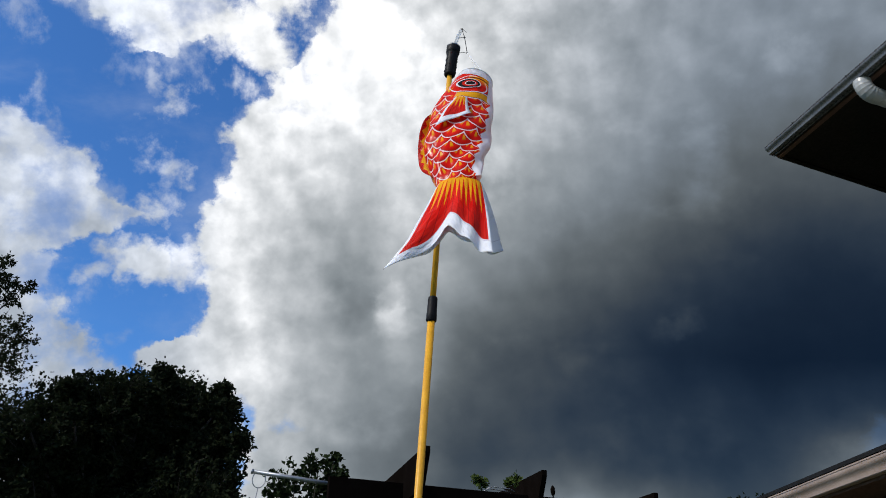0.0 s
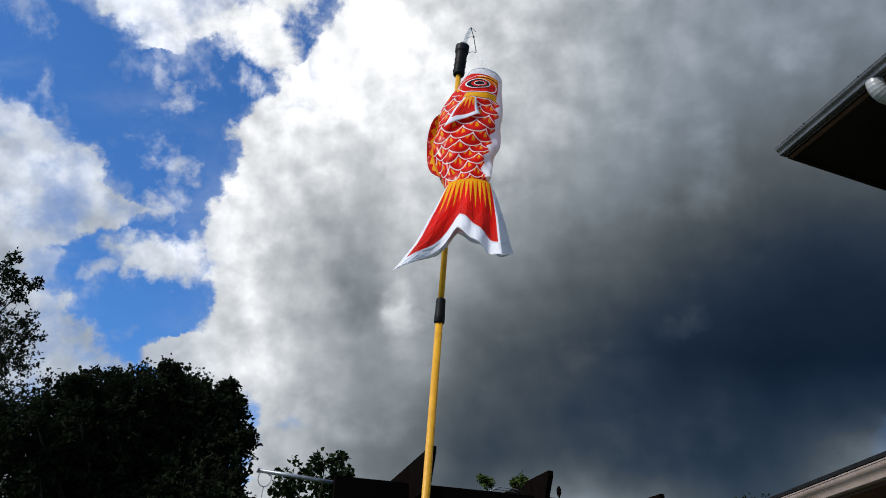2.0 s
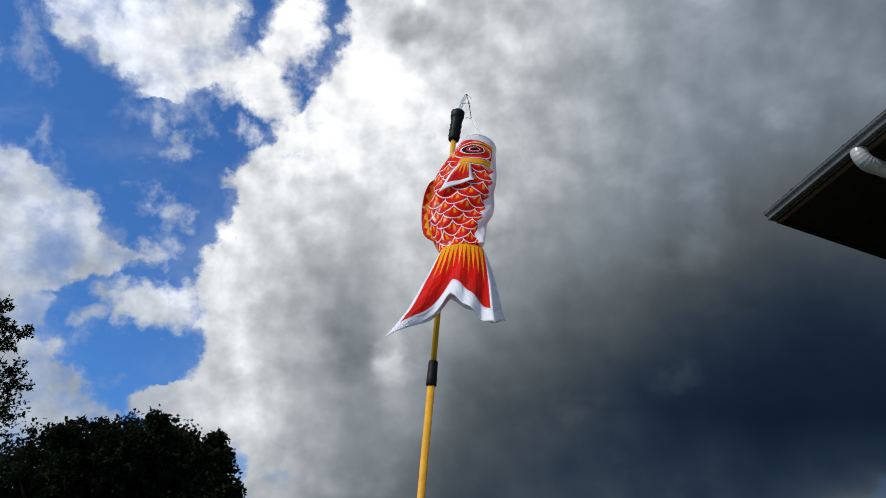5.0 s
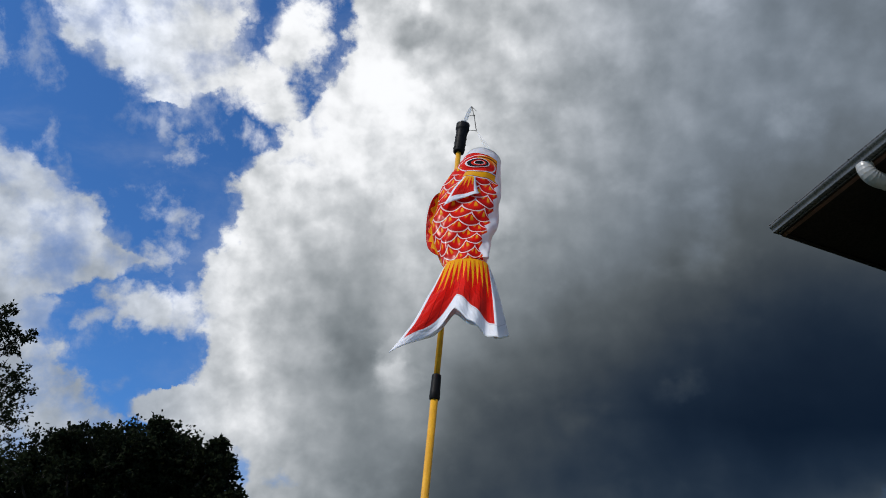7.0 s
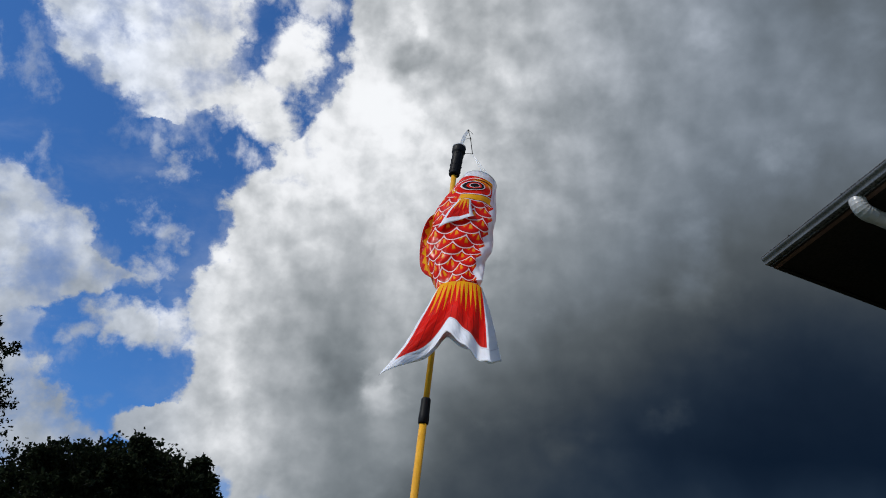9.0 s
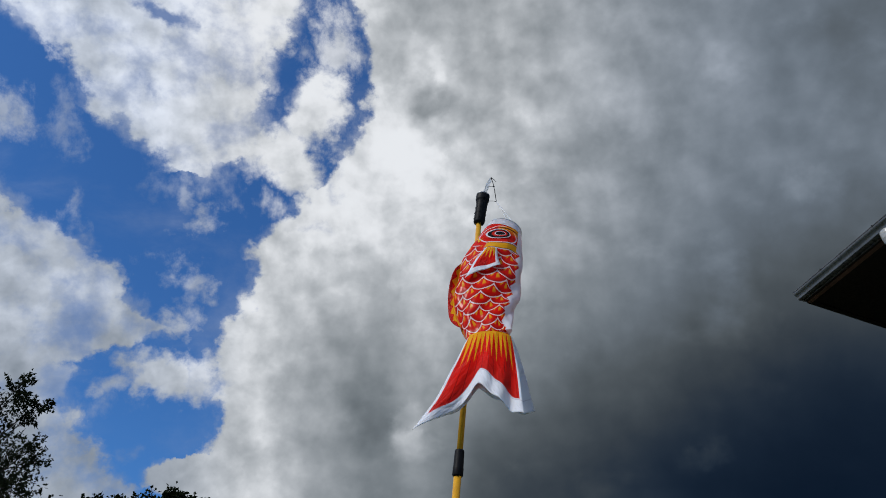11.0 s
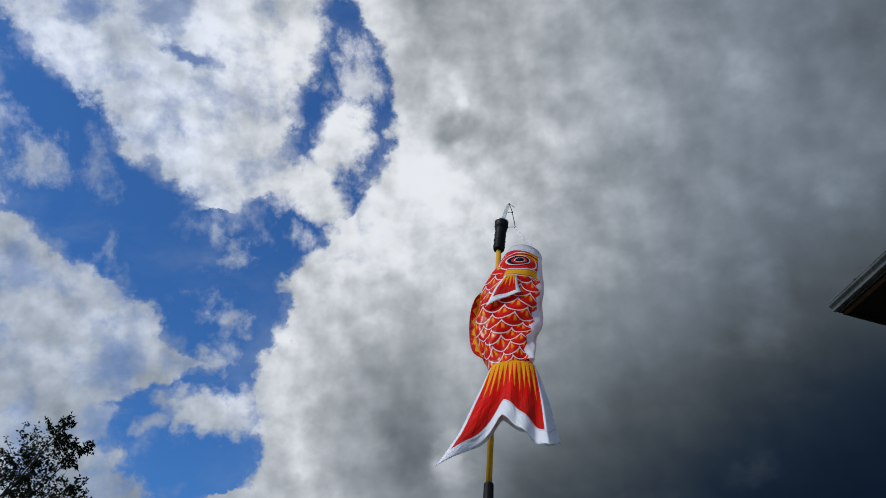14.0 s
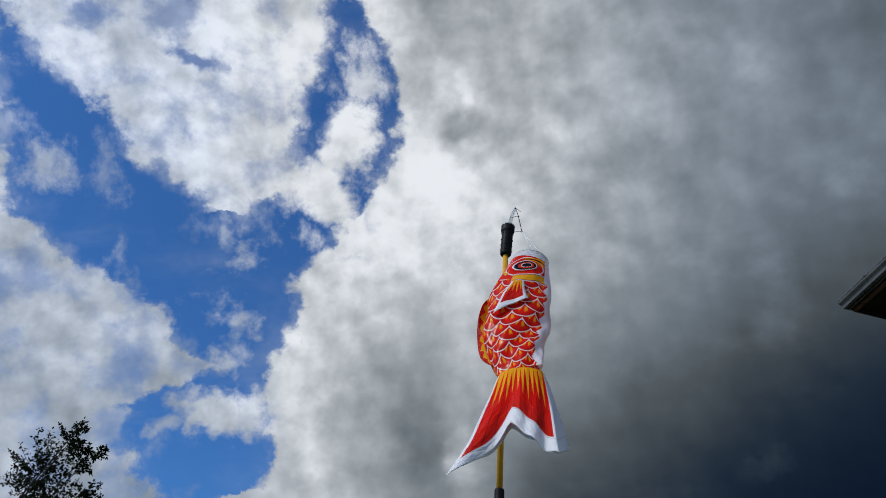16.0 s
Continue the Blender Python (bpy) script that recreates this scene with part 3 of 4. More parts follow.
tube(bm, path, radii, 24)
dp = part("downpipe", bm, PIPE_WHITE, house, "white metal downpipe with a crimped elbow", smooth=True)
dp.data.set_sharp_from_angle(angle=radians(16))
c = path[14] + way_in * 0.02
bm = bmesh.new()
tube(bm, [c, c + way_in * 0.012], 0.0425, 24)
part("seam", bm, PIPE_WHITE, dp, smooth=True)


part("soffit_trim", prism(bmesh.new(), [a0 + RAKE * 0.026 - UP * 0.001, a0 + RAKE * 0.058 - UP * 0.001, a0 + RAKE * 0.058 + UP * 0.011, a0 + RAKE * 0.026 + UP * 0.011], RUN * far), BROWN_BOARD, house, "narrow brown trim board")
# thin drip edges along the eave and the gable end
bm = prism(bmesh.new(), [a0 - UP * 0.004 + out * 0.004, a0 + RAKE * 0.005 - UP * 0.004, a0 + RAKE * 0.005 - UP * 0.001, a0 - UP * 0.001 + out * 0.004], RUN * far)
part("drip_edge", bm, GUTTER_GREY, house, "thin grey metal drip edge")
bm = prism(bmesh.new(), [a0 + RAKE * 0.03 - UP * 0.003, a0 + RAKE * 0.03 + RUN * -0.004 - UP * 0.003, a0 + RAKE * 0.03 + RUN * -0.004 + UP * 0.006, a0 + RAKE * 0.03 + UP * 0.006], RAKE * (deep_x - 0.03))
part("drip_edge", bm, GUTTER_GREY, house, "thin grey metal drip edge")


# ---- a lower roof farther along ----
annex = empty("garage", (5.2, 7.5, 0))
tagged(annex, "low garage with cream gutter and dark shingle roof", "garage")
LIP = Vector((2.943, 4.789, 2.63))       # on the gutter's outer edge
ALONG, INTO = Vector((-0.066, 0.998, 0)), Vector((0.998, 0.066, 0))


def g_at(along_m, into_m, up_m):
    return LIP + ALONG * along_m + INTO * into_m + UP * up_m


def g_bar(name, corners, mat, label="", start=-0.9, end=9.0):
    return part(name, prism(bmesh.new(), [g_at(start, x, z) for x, z in corners], ALONG * (end - start)), mat, annex, label)


base_z = -LIP.z
g_bar("wall", [(0.56, base_z), (4.6, base_z), (4.6, -0.12), (0.56, -0.12)], BROWN_BOARD, "brown boarded wall", -0.6, 8.8)
g_bar("soffit", [(0.118, -0.118), (0.565, -0.118), (0.565, -0.10), (0.118, -0.10)], BROWN_BOARD, "brown soffit boards")
g_bar("fascia", [(0.097, -0.135), (0.116, -0.135), (0.116, 0.02), (0.097, 0.02)], BROWN_BOARD, "brown fascia board")
g_bar("roof", [(-0.004, 0.036), (2.6, 0.955), (5.2, 0.024), (5.2, 0.004), (2.6, 0.92), (-0.004, 0.006)], SHINGLE, "dark asphalt shingle roof")
gutter("gutter", g_at(-0.9, 0.096, -0.112), ALONG, -INTO, 9.9, 0.094, 0.112, GUTTER_CREAM, annex, "cream painted metal gutter")


# ---- the pergola ----
pergola = empty("pergola", (0.4, 7.6, 0))
tagged(pergola, "dark-stained timber pergola with angled rafter tails", "pergola")
beam_way = Vector((0.905, 0.425, 0))
raft_way = Vector((0.285, -0.958, 0))
b0 = Vector((-0.93, 5.666, 2.60))
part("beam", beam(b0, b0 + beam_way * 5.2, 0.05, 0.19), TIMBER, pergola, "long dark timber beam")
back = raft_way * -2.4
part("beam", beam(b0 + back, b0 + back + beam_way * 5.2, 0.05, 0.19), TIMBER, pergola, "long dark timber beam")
for tip in (Vector((-0.15, 5.27, 2.75)), Vector((0.80, 6.09, 2.75)), Vector((1.96, 7.08, 2.75))):
    side = raft_way.cross(UP).normalized() * 0.045
    tail_end = tip - raft_way * 4.0
    h = 0.30
    outline = [tip, tip - UP * 0.045, tip - raft_way * 0.16 - UP * h, tail_end - UP * h, tail_end]
    bm = prism(bmesh.new(), [p - side / 2 for p in outline], side)
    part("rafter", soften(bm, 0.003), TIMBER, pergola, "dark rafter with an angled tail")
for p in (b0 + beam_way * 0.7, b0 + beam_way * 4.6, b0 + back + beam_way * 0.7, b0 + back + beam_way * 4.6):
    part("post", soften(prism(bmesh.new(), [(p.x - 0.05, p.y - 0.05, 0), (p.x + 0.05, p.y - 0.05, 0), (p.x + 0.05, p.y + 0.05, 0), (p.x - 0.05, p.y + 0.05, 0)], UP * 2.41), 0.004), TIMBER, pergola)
# a turned knob on a stem, standing on the beam
k0 = b0 + beam_way * 2.04 + UP * -0.005
bm = bmesh.new()
prof = [(0.0, 0.006), (0.02, 0.006), (0.03, 0.014), (0.055, 0.021), (0.085, 0.020), (0.105, 0.011), (0.112, 0.003)]
tube(bm, [k0 + UP * z for z, r in prof], [r for z, r in prof], 12)
part("finial", bm, TIMBER, pergola, "small dark turned finial", smooth=True)

# two bent wire rods lying over the beam
for k in range(2):
    w0 = b0 + beam_way * (1.36 + 0.03 * k) + UP * (0.004 + 0.02 * k)
    bm = bmesh.new()
    tube(bm, [w0, w0 + beam_way * 0.05 + UP * 0.022, w0 + beam_way * 0.22 + UP * 0.016, w0 + beam_way * 0.27 - UP * 0.006], 0.004, 6)
    part("wire_rod", bm, STEEL, pergola, "thin bent wire rod", smooth=True)

# a steel curtain pipe with ring hooks, fixed to the beam's end
pipe = empty("curtain_pipe", (-1.25, 5.35, 2.6))
tagged(pipe, "grey steel pipe with ring hooks on the pergola beam", "pipe")
pa, pb = Vector((-1.523, 5.609, 2.625)), Vector((-0.86, 5.768, 2.555))
bm = bmesh.new()
tube(bm, [pa, pb], 0.016, 14)
part("tube", bm, STEEL, pipe, "grey steel tube", smooth=True)
bm = bmesh.new()
tube(bm, [pa - (pb - pa).normalized() * 0.004, pa + (pb - pa).normalized() * 0.012], 0.0195, 14)
part("end_cap", bm, STEEL, pipe, smooth=True)
ring_c = pa + (pb - pa) * 0.09
for ring_r, lift in ((0.055, -0.052),):
    c = ring_c + UP * lift
    bm = bmesh.new()
    way = (pb - pa).normalized()
    side = Vector((way.x, way.y, 0)).normalized()
    tube(bm, [c + ring_r * (math.cos(a) * side * 0.9 + math.sin(a) * UP * 1.15) for a in (math.pi * 2 * k / 20 - 4.2 for k in range(20))], 0.004, 6)
    part("ring_hook", bm, STEEL, pipe, "thin steel ring hook", smooth=True)
bm = bmesh.new()
tube(bm, [ring_c - UP * 0.115, ring_c - UP * 0.30 - side * 0.02, ring_c - UP * 0.6 - side * 0.03], 0.004, 6)
part("hanger", bm, STEEL, pipe, "thin steel hanger", smooth=True)


# ---- trees ----
def leaf_mesh(name, leaves, parent, mat, label):
    """Many small folded leaves, each with its own tilt."""
    verts, faces = [], []
    for c, way, size, wide in leaves:
        side = way.cross(Vector((random.gauss(0, 1), random.gauss(0, 1), random.gauss(0, 1)))).normalized()
        nrm = way.cross(side) * size * 0.16
        i = len(verts)
        verts += [c, c + way * size * 0.45 + side * size * wide + nrm, c + way * size, c + way * size * 0.45 - side * size * wide + nrm]
        faces += [(i, i + 1, i + 2), (i, i + 2, i + 3)]
    me = bpy.data.meshes.new(name)
    me.from_pydata([tuple(v) for v in verts], [], faces)
    me.materials.append(mat)
    ob = new(name, me)
    ob.parent = parent
    ob.matrix_parent_inverse = parent.matrix_world.inverted()
    ob["label"] = label
    return ob


def away():
    v = Vector((random.gauss(0, 1), random.gauss(0, 1), random.gauss(0, 1)))
    return v.normalized()


def tree(name, base, clumps, twigs, per_twig, size, wide, mat, label, category="tree", droop=0.0, trunk=0.16, reach=1.18, loose=1.5, tufts=0):
    """A trunk with limbs to every clump, twigs through the clumps and leaves along the twigs."""
    base = Vector(base)
    top = empty(name, base)
    tagged(top, label, category)
    thin_out = [c[4] if len(c) > 4 else 1.0 for c in clumps]
    clumps = [(Vector(c[:3]), c[3]) for c in clumps]
    for (c, r), share in list(zip(clumps, thin_out)):      # small tufts break the outline
        for _ in range(tufts if r > 0.5 else 0):
            w = away()
            w.z = abs(w.z) * 1.2
            clumps.append((c + w.normalized() * r * random.uniform(0.74, 0.93), random.uniform(0.12, 0.26)))
            thin_out.append(1.1)
    mid = sum((c for c, r in clumps), Vector()) / len(clumps)
    fork = Vector((base.x * 0.6 + mid.x * 0.4, base.y * 0.6 + mid.y * 0.4, max(mid.z * 0.45, 0.3)))
    bm = bmesh.new()
    tube(bm, [base, base * 0.5 + fork * 0.5 + Vector((0.05, 0.02, 0)), fork], [trunk * 1.25, trunk, trunk * 0.8], 12)
    part("trunk", bm, BARK, top, "rough dark trunk", smooth=True)
    leaves = []
    for (c, r), share in zip(clumps, thin_out):
        bm = bmesh.new()
        bend = fork * 0.5 + c * 0.5 + Vector((0, 0, 0.15 * (c - fork).length * 0.5))
        tube(bm, [fork, bend, c], [trunk * 0.4, trunk * 0.20, trunk * 0.06], 7)
        for _ in range(max(6, int(twigs * share * (r / 0.9) ** 2))):
            w = away()
            w = (w + Vector((0, 0, 0.25))).normalized()
            tip = c + w * r * random.uniform(0.55, reach) - Vector((0, 0, droop * r))
            root = c + w * r * 0.2
            if random.random() < 0.4:
                tube(bm, [root, (root + tip) / 2 + away() * r * 0.06, tip], [trunk * 0.07, trunk * 0.05, trunk * 0.02], 3, caps=False)
            for _ in range(per_twig):
                f = random.random() ** 0.7
                p = root.lerp(tip, f) + away() * size * random.random() * loose * (1.15 - f * 0.5)
                way = (w * 0.6 + away() + Vector((0, 0, -0.25))).normalized()
                leaves.append((p, way, size * random.uniform(0.7, 1.3), wide))
        part("limb", bm, BARK, top, smooth=True)
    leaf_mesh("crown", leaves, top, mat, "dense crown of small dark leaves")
    return top


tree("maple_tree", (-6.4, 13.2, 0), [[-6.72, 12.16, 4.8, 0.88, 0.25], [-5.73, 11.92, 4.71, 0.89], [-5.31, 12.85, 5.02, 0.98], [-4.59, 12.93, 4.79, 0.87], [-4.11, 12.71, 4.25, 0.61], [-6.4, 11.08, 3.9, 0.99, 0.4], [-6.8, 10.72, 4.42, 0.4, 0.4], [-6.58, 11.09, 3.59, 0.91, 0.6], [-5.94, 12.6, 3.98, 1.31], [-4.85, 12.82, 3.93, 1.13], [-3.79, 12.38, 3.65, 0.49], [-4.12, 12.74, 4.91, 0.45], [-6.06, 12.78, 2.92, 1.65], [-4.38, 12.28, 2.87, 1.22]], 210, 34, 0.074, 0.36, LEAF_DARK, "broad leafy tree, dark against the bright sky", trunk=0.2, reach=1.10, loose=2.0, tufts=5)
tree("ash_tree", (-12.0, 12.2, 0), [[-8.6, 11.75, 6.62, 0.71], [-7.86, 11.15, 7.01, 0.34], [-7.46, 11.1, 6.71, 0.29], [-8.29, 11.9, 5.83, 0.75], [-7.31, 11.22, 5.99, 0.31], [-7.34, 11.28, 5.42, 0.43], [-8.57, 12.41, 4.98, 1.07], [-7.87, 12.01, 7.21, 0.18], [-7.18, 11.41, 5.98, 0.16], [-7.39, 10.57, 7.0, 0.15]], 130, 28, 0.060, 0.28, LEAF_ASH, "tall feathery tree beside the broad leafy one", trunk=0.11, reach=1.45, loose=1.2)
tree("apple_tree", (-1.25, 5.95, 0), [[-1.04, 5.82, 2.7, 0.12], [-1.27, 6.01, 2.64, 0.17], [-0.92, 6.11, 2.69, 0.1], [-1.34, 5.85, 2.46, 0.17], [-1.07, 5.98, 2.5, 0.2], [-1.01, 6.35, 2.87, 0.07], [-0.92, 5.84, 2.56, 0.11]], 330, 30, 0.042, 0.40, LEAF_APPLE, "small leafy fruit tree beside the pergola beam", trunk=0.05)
tree("birch_tree", (8.6, 20.4, 0), [[7.55, 19.93, 4.91, 0.26], [7.30, 19.74, 4.62, 0.42], [7.75, 19.4, 4.53, 0.42]], 60, 14, 0.09, 0.3, LEAF_DARK, "distant tree whose top twigs just show", trunk=0.1)
tree("climbing_vine", (0.6, 7.3, 0), [[0.23, 7.09, 2.85, 0.05], [0.32, 7.07, 2.85, 0.06], [0.57, 6.93, 2.81, 0.03], [0.62, 6.66, 2.77, 0.04]], 520, 16, 0.038, 0.42, LEAF_BRIGHT, "green vine sprigs rising over the pergola", "vine", trunk=0.015)


# ---- the pole ----
POLE_FOOT, POLE_JOINT, POLE_NECK, POLE_TOP = Vector((-0.183, 2.552, 0.0)), Vector((-0.036, 2.356, 2.58)), Vector((0.026, 2.273, 3.671)), Vector([0.044, 2.265, 3.834])
pole = empty("flag_pole", POLE_FOOT)
tagged(pole, "yellow telescopic pole with black grips on the lawn", "pole")
bm = bmesh.new()
tube(bm, [POLE_FOOT, POLE_FOOT.lerp(POLE_JOINT, 0.5), POLE_JOINT], 0.0145, 20)
part("lower_section", bm, POLE_YELLOW, pole, "thicker yellow lower tube", smooth=True)
bm = bmesh.new()
tube(bm, [POLE_JOINT, POLE_NECK], 0.0118, 20)
part("upper_section", bm, POLE_YELLOW, pole, "thinner yellow upper tube", smooth=True)
up = (POLE_NECK - POLE_JOINT).normalized()


def turned(name, at, way, prof, mat, parent, label="", seg=20):
    bm = bmesh.new()
    tube(bm, [at + way * z for z, r in prof], [r for z, r in prof], seg)
    ob = part(name, bm, mat, parent, label, smooth=True)
    return ob


turned("twist_lock", POLE_JOINT, up, [(-0.052, 0.018), (-0.048, 0.0205), (-0.020, 0.0205), (-0.017, 0.0195), (0.040, 0.0185), (0.046, 0.0175), (0.049, 0.014)], RUBBER, pole, "black twist lock sleeve")
head = (POLE_TOP - POLE_NECK)
hl, hw = head.length, head.normalized()
grip = turned("grip", POLE_NECK, hw, [(-0.004, 0.016), (0.0, 0.0235), (0.006, 0.0255), (hl * 0.70, 0.0258), (hl * 0.74, 0.0262), (hl * 0.77, 0.0300), (hl * 0.80, 0.0310), (hl * 0.95, 0.0310), (hl * 0.985, 0.0295), (hl, 0.025)], RUBBER, pole, "black ribbed rubber grip", 24)
for k in range(7):
    z = 0.02 + k * hl * 0.094
    for a in range(10):
        w = Matrix.Rotation(a * math.pi / 5, 3, hw) @ hw.orthogonal().normalized()
        c = POLE_NECK + hw * z + w * 0.0256
        if k % 2 == 0:
            bm = bmesh.new()
            tube(bm, [c - w * 0.001, c + w * 0.0016], 0.0042, 6)
            part("stud", bm, RUBBER, grip)

# the clear loop on the pole's head
ARM = [Vector(p) for p in [[0.049, 2.265, 3.856], [0.067, 2.265, 3.906], [0.082, 2.265, 3.942]]]
sidew, thick_way = Vector((0.0085, 0.003, 0)), Vector((0.0, 0.0008, 0.0006))
low = ARM[0] - hw * 0.03
outline = [low - sidew, ARM[1] - sidew, ARM[2] - sidew * 0.8, ARM[2] + hw * 0.004, ARM[2] + sidew * 0.8, ARM[1] + sidew, low + sidew]
part("clear_strip", prism(bmesh.new(), [p - thick_way for p in outline], thick_way * 2), CLEAR, pole, "clear plastic strip")
# a thin pale ring around the top of the grip's cap
rim_prof = [(hl * 0.955, 0.0312), (hl * 0.965, 0.0318), (hl * 0.985, 0.0312), (hl * 0.99, 0.0295)]
turned("cap_rim", POLE_NECK, hw, rim_prof, STEEL, grip, "pale grey rim")


# ---- the carp streamer ----
SPINE = [Vector(p) for p in [[0.135, 2.135, 3.518], [0.11, 2.099, 3.404], [0.080, 2.043, 3.247], [0.058, 1.979, 3.078], [0.055, 1.932, 2.95], [0.07, 1.884, 2.837]]]
TAIL = [Vector(p) for p in [[0.07, 1.884, 2.837], [0.062, 1.813, 2.68], [0.046, 1.721, 2.489]]]
FRONT = Vector((-0.06, -0.80, -0.60)).normalized()      # the way the flank faces
WIDE = [0.072, 0.097, 0.118, 0.121, 0.098, 0.078]
DEEP_HALF = [0.060, 0.062, 0.070, 0.066, 0.048, 0.030]


def curve_at(points, f):
    """A smooth curve through the points, f from 0 to 1; numbers or vectors."""
    n = len(points) - 1
    i = min(int(f * n), n - 1)
    t = f * n - i
    p0, p1, p2, p3 = points[max(i - 1, 0)], points[i], points[i + 1], points[min(i + 2, n)]
    return 0.5 * ((2 * p1) + (p2 - p0) * t + (2 * p0 - 5 * p1 + 4 * p2 - p3) * t * t + (3 * p1 - p0 - 3 * p2 + p3) * t * t * t)


def frame_at(points, f):
    a, b = curve_at(points, max(f - 0.02, 0)), curve_at(points, min(f + 0.02, 1))
    t = (b - a).normalized()
    n = (FRONT - t * FRONT.dot(t)).normalized()
    side = n.cross(t).normalized()
    if side.x < 0:
        side = -side
    return t, n, side


def skin(s, phi, off=0.0):
    """A place on the body: s from mouth to tail, phi 0 at the back, pi/2 on the near flank, pi at the belly."""
    t, n, side = frame_at(SPINE, s)
    a, b = curve_at(WIDE, s) + off, curve_at(DEEP_HALF, s) + off
    fold = (0.0048 * math.sin(phi * 5 + s * 19) + 0.0012 * math.sin(phi * 9 - s * 31)) * min(1, max(0, s - 0.12) * 4)
    return curve_at(SPINE, s) - side * (a + fold) * math.cos(phi) + n * (b + fold) * math.sin(phi)


def sheet(rows, cols, place, uv_of, closed=False):
    """A grid of places with its own UV map."""
    bm = bmesh.new()
    layer = bm.loops.layers.uv.new("UVMap")
    grid = [[bm.verts.new(place(i / rows, j / cols)) for j in range(cols if closed else cols + 1)] for i in range(rows + 1)]
    for i in range(rows):
        for j in range(cols):
            j1 = (j + 1) % cols if closed else j + 1
            f = bm.faces.new((grid[i][j], grid[i][j1], grid[i + 1][j1], grid[i + 1][j]))
            for lp, (a, b) in zip(f.loops, ((i, j), (i, j + 1), (i + 1, j + 1), (i + 1, j))):
                lp[layer].uv = uv_of(a / rows, b / cols)
    return bm


def thicken(ob, thickness):
    md = ob.modifiers.new("cloth", "SOLIDIFY")
    md.thickness, md.offset = thickness, 0
    return ob


def round_u(c):
    """From a whole turn to 0 at the back and 1 at the belly, on both flanks."""
    return 2 * c if c <= 0.5 else 2 - 2 * c


carp = empty("carp_streamer", SPINE[0])
tagged(carp, "red and white carp-shaped cloth streamer hanging from the pole", "windsock")
part("body", sheet(90, 72, lambda r, c: skin(0.085 + r * 0.915, c * 2 * math.pi), lambda r, c: (round_u(c), 0.085 + r * 0.915), True), SCALES, carp, "red satin body printed with scales", smooth=True)
part("collar", sheet(10, 48, lambda r, c: skin(r * 0.09, c * 2 * math.pi, 0.001 + 0.0008 * math.sin(c * 19) * r), lambda r, c: (c * 4, r), True), WHITE_CLOTH, carp, "white stiff mouth collar", smooth=True)
hoop = [skin(0.004, 2 * math.pi * k / 32, 0.001) for k in range(33)]
bm = bmesh.new()
tube(bm, hoop, 0.0028, 6)
part("mouth_ring", bm, CORD_WHITE, carp, "white wire mouth ring", smooth=True)


def eye(sign):
    """Printed rings round a black pupil."""
    bm = bmesh.new()
    layer = bm.loops.layers.uv.new("UVMap")
    edges = (0.0, 0.36, 0.42, 0.60, 0.84, 0.95, 1.0)
    kinds = (1, 0, 2, 1, 0, 2)
    seg = 40
    rings = []
    for r in edges:
        ring = []
        for k in range(seg):
            a = 2 * math.pi * k / seg
            along_e, across_e = math.cos(a) * 0.050 * r, math.sin(a) * 0.036 * r
            # a slanting oval whose rings crowd towards the mouth
            tilt_e = radians(38)
            dx = along_e * math.cos(tilt_e) - across_e * math.sin(tilt_e) + (1 - r) * 0.010
            dy = along_e * math.sin(tilt_e) + across_e * math.cos(tilt_e) + (1 - r) * 0.008
            ring.append(bm.verts.new(skin(0.20 - dy / 0.75, sign * (math.pi * 0.45 + dx / 0.085), 0.0035 if r < 0.99 else 0.0015)))
        rings.append(ring)
    for i in range(len(edges) - 1):
        for k in range(seg):
            f = bm.faces.new((rings[i][k], rings[i][(k + 1) % seg], rings[i + 1][(k + 1) % seg], rings[i + 1][k]))
            f.material_index = kinds[i]
            for lp in f.loops:
                lp[layer].uv = (lp.vert.co.x * 8, lp.vert.co.z * 8)
    bmesh.ops.remove_doubles(bm, verts=bm.verts[:], dist=1e-5)
    return part("eye", bm, [EYE_WHITE, EYE_BLACK, EYE_RED], carp, "printed slanting eye with black pupil", smooth=True)


eye(1)
eye(-1)


def side_fin(sign):
    """A stitched-on flap, loose at its lower end."""
    def place(r, c):
        back, belly = 0.38 - 0.09 * r, 0.50 + 0.08 * r
        phi = math.pi * (back + (belly - back) * c)
        s = 0.355 + r * (0.23 - 0.10 * c)
        return skin(s, sign * phi, 0.004 + 0.012 * r * r + 0.003 * r * math.sin(c * 9))
    return thicken(part("side_fin", sheet(14, 12, place, lambda r, c: (2 * c - 1, r)), FIN_CLOTH, carp, "red and gold fin with white hem", smooth=True), 0.0016)


side_fin(1)
side_fin(-1)


def back_fin_place(r, c):
    s = 0.38 + c * 0.46
    t, n, side = frame_at(SPINE, s)
    rise = 0.030 * math.sin(math.pi * min(1, c * 1.05)) ** 0.6
    return skin(s, 0.0) - side * (rise * r - 0.004) + n * (0.02 * r * math.sin(c * 7)) + t * r * 0.02


thicken(part("back_fin", sheet(6, 24, back_fin_place, lambda r, c: (2 * c - 1, r)), BACK_CLOTH, carp, "red back fin with orange bars", smooth=True), 0.0016)


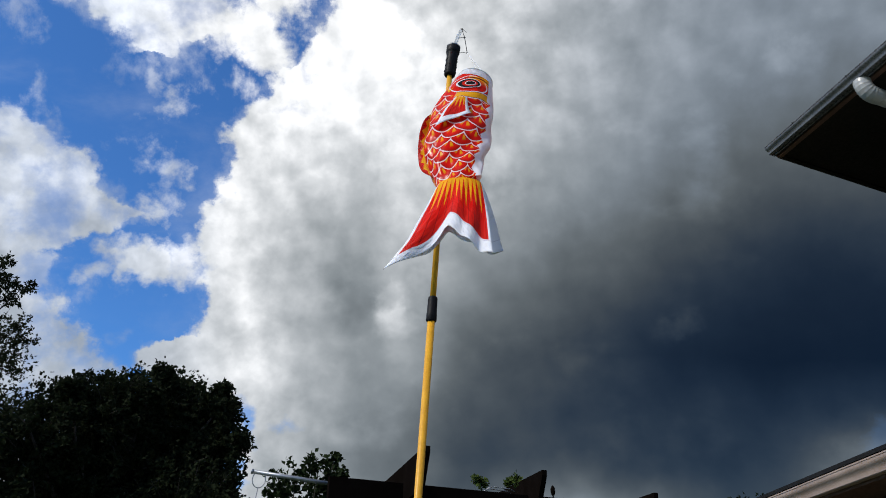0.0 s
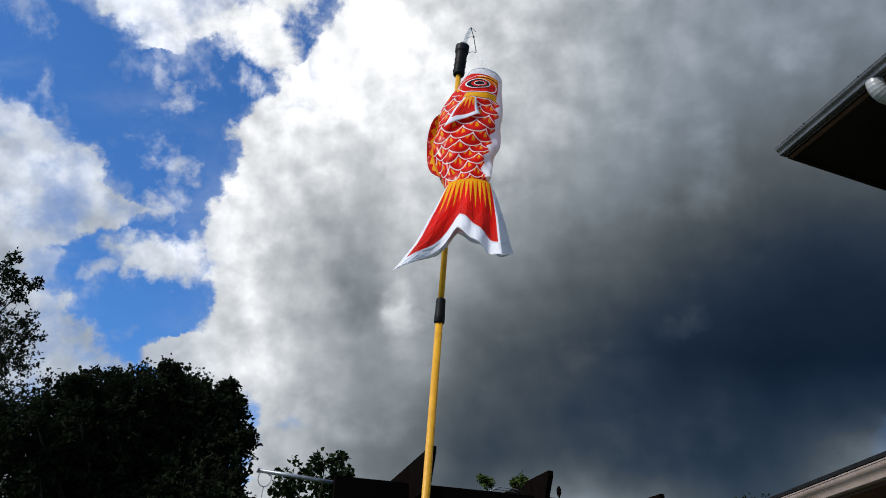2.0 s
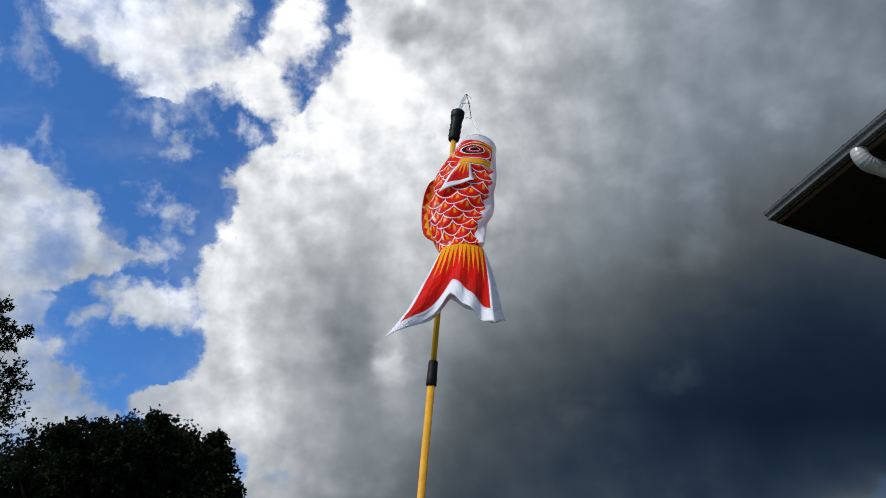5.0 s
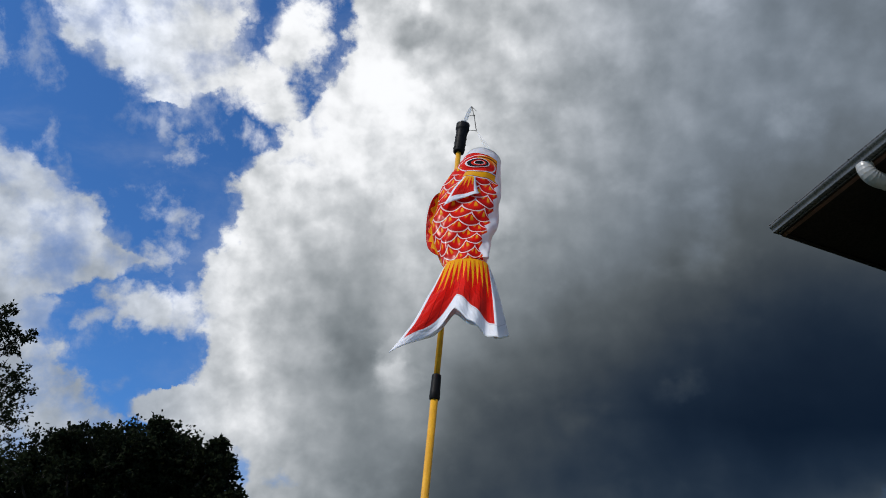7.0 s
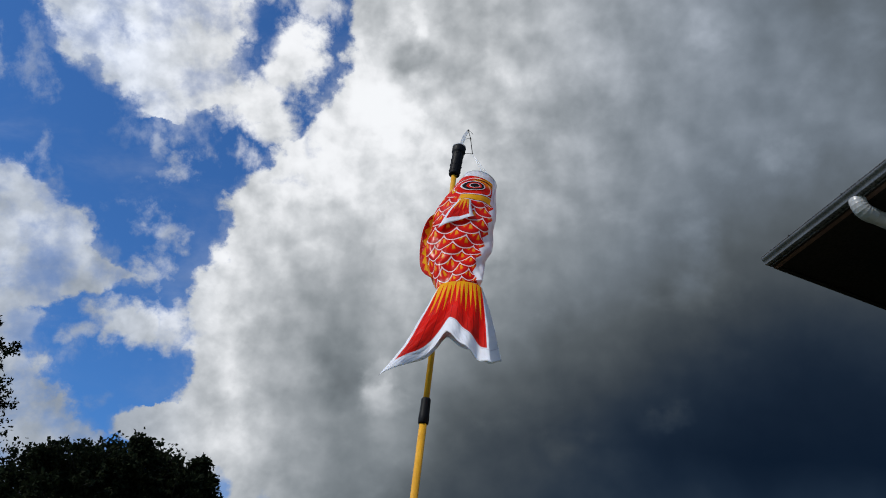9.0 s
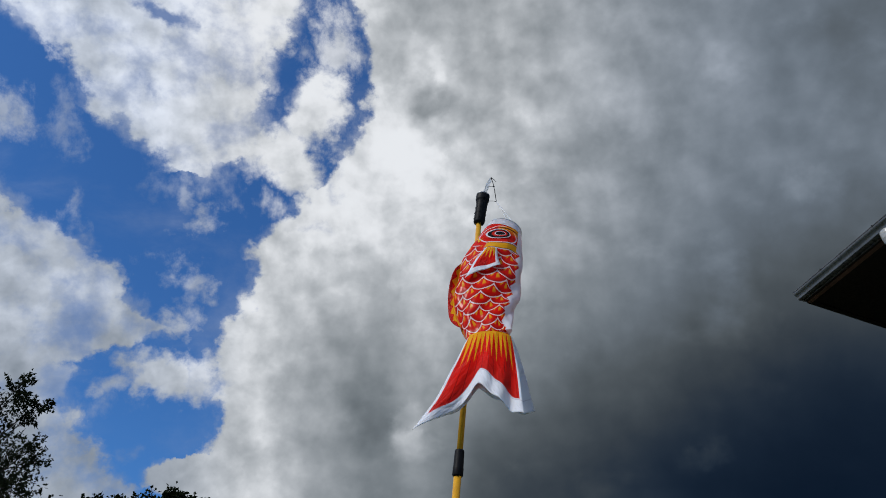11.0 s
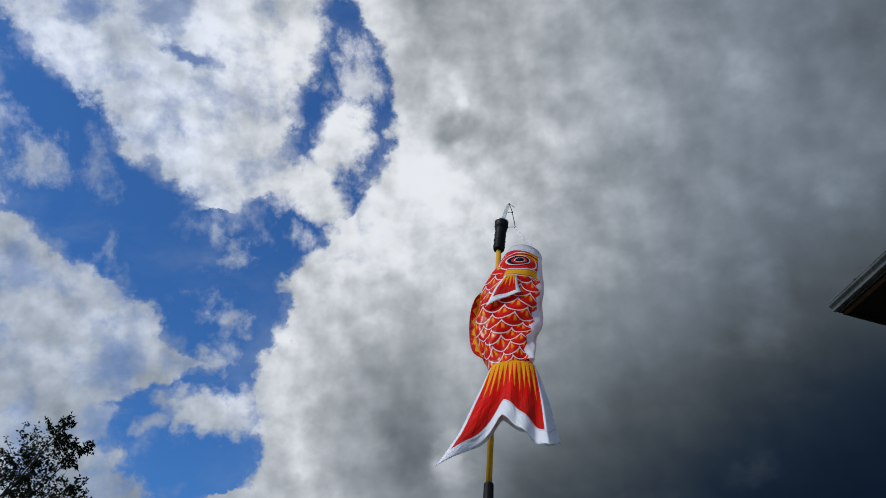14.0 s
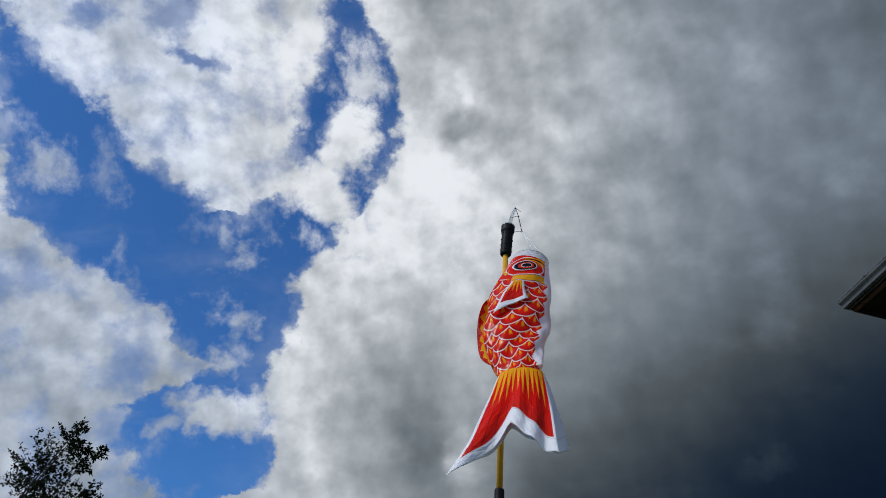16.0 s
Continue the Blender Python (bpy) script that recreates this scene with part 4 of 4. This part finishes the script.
def tail_place(r, c):
    """The tail is a flattened sleeve, open and forked at its end."""
    a = c * 2 * math.pi
    across = -math.cos(a)                      # -1 at the back's side, 1 at the belly's
    front = math.sin(a)
    notch = across + 0.22
    fork = 0.70 + (0.66 * -notch / 0.78 if notch < 0 else 0.27 * (notch / 1.22) ** 0.8)
    slip = 0.0
    if front < 0:                              # the far layer hangs a little askew
        fork *= 0.95
        slip = 0.036 * min(1.0, max(across, 0) * 1.6)
    f = r * fork
    g = min(f, 1)
    t, n, side = frame_at(TAIL, g)
    half = 0.076 + (0.084 if across < 0 else 0.048) * f ** 1.1
    deep = 0.030 * (1 - 0.75 * min(f, 1)) + 0.004
    ripple = 0.012 * f * math.sin(across * 5 + 1) + 0.008 * f * math.sin(across * 11 + f * 4)
    centre = curve_at(TAIL, g) + t * max(f - 1, 0) * 0.36
    return centre + side * (half * across + slip * f) + n * (front * deep + ripple)


thicken(part("tail_fin", sheet(40, 96, tail_place, lambda r, c: (-math.cos(c * 2 * math.pi) * (0.95 if c <= 0.5 else 0.90), r), True), TAIL_CLOTH, carp, "forked red tail with gold rays and white hem", smooth=True), 0.0014)

# the cord with its knots, and two bridle strings to the mouth ring
CORD = [Vector(p) for p in [[0.082, 2.265, 3.942], [0.094, 2.265, 3.889], [0.105, 2.265, 3.796]]]
bm = bmesh.new()
tube(bm, CORD, 0.0018, 6)
part("cord", bm, CORD_DARK, carp, "thin dark knotted cord", smooth=True)
for k, c in enumerate(CORD):
    bm = bmesh.new()
    bmesh.ops.create_icosphere(bm, subdivisions=2, radius=0.0042)
    bmesh.ops.translate(bm, verts=bm.verts, vec=c)
    w = (Vector((0.5, 0.1, -0.3)), Vector((-0.7, 0.1, 0.12)), Vector((-0.8, 0.0, 0.15)))[k]
    tube(bm, [c, c + w * 0.02, c + w * 0.045 + Vector((0, 0, -0.006))], 0.0012, 5)
    part("knot", bm, CORD_DARK, carp, "cord knot with a loose end", smooth=True)
for phi in (0.35, 2.75):
    bm = bmesh.new()
    end = skin(0.01, phi + math.pi if phi < 1 else phi, 0.0)
    tube(bm, [CORD[-1], (CORD[-1] + end) / 2 + Vector((0, 0, -0.003)), end], 0.0026, 6)
    part("bridle_string", bm, CORD_WHITE, carp, "thin white bridle string", smooth=True)
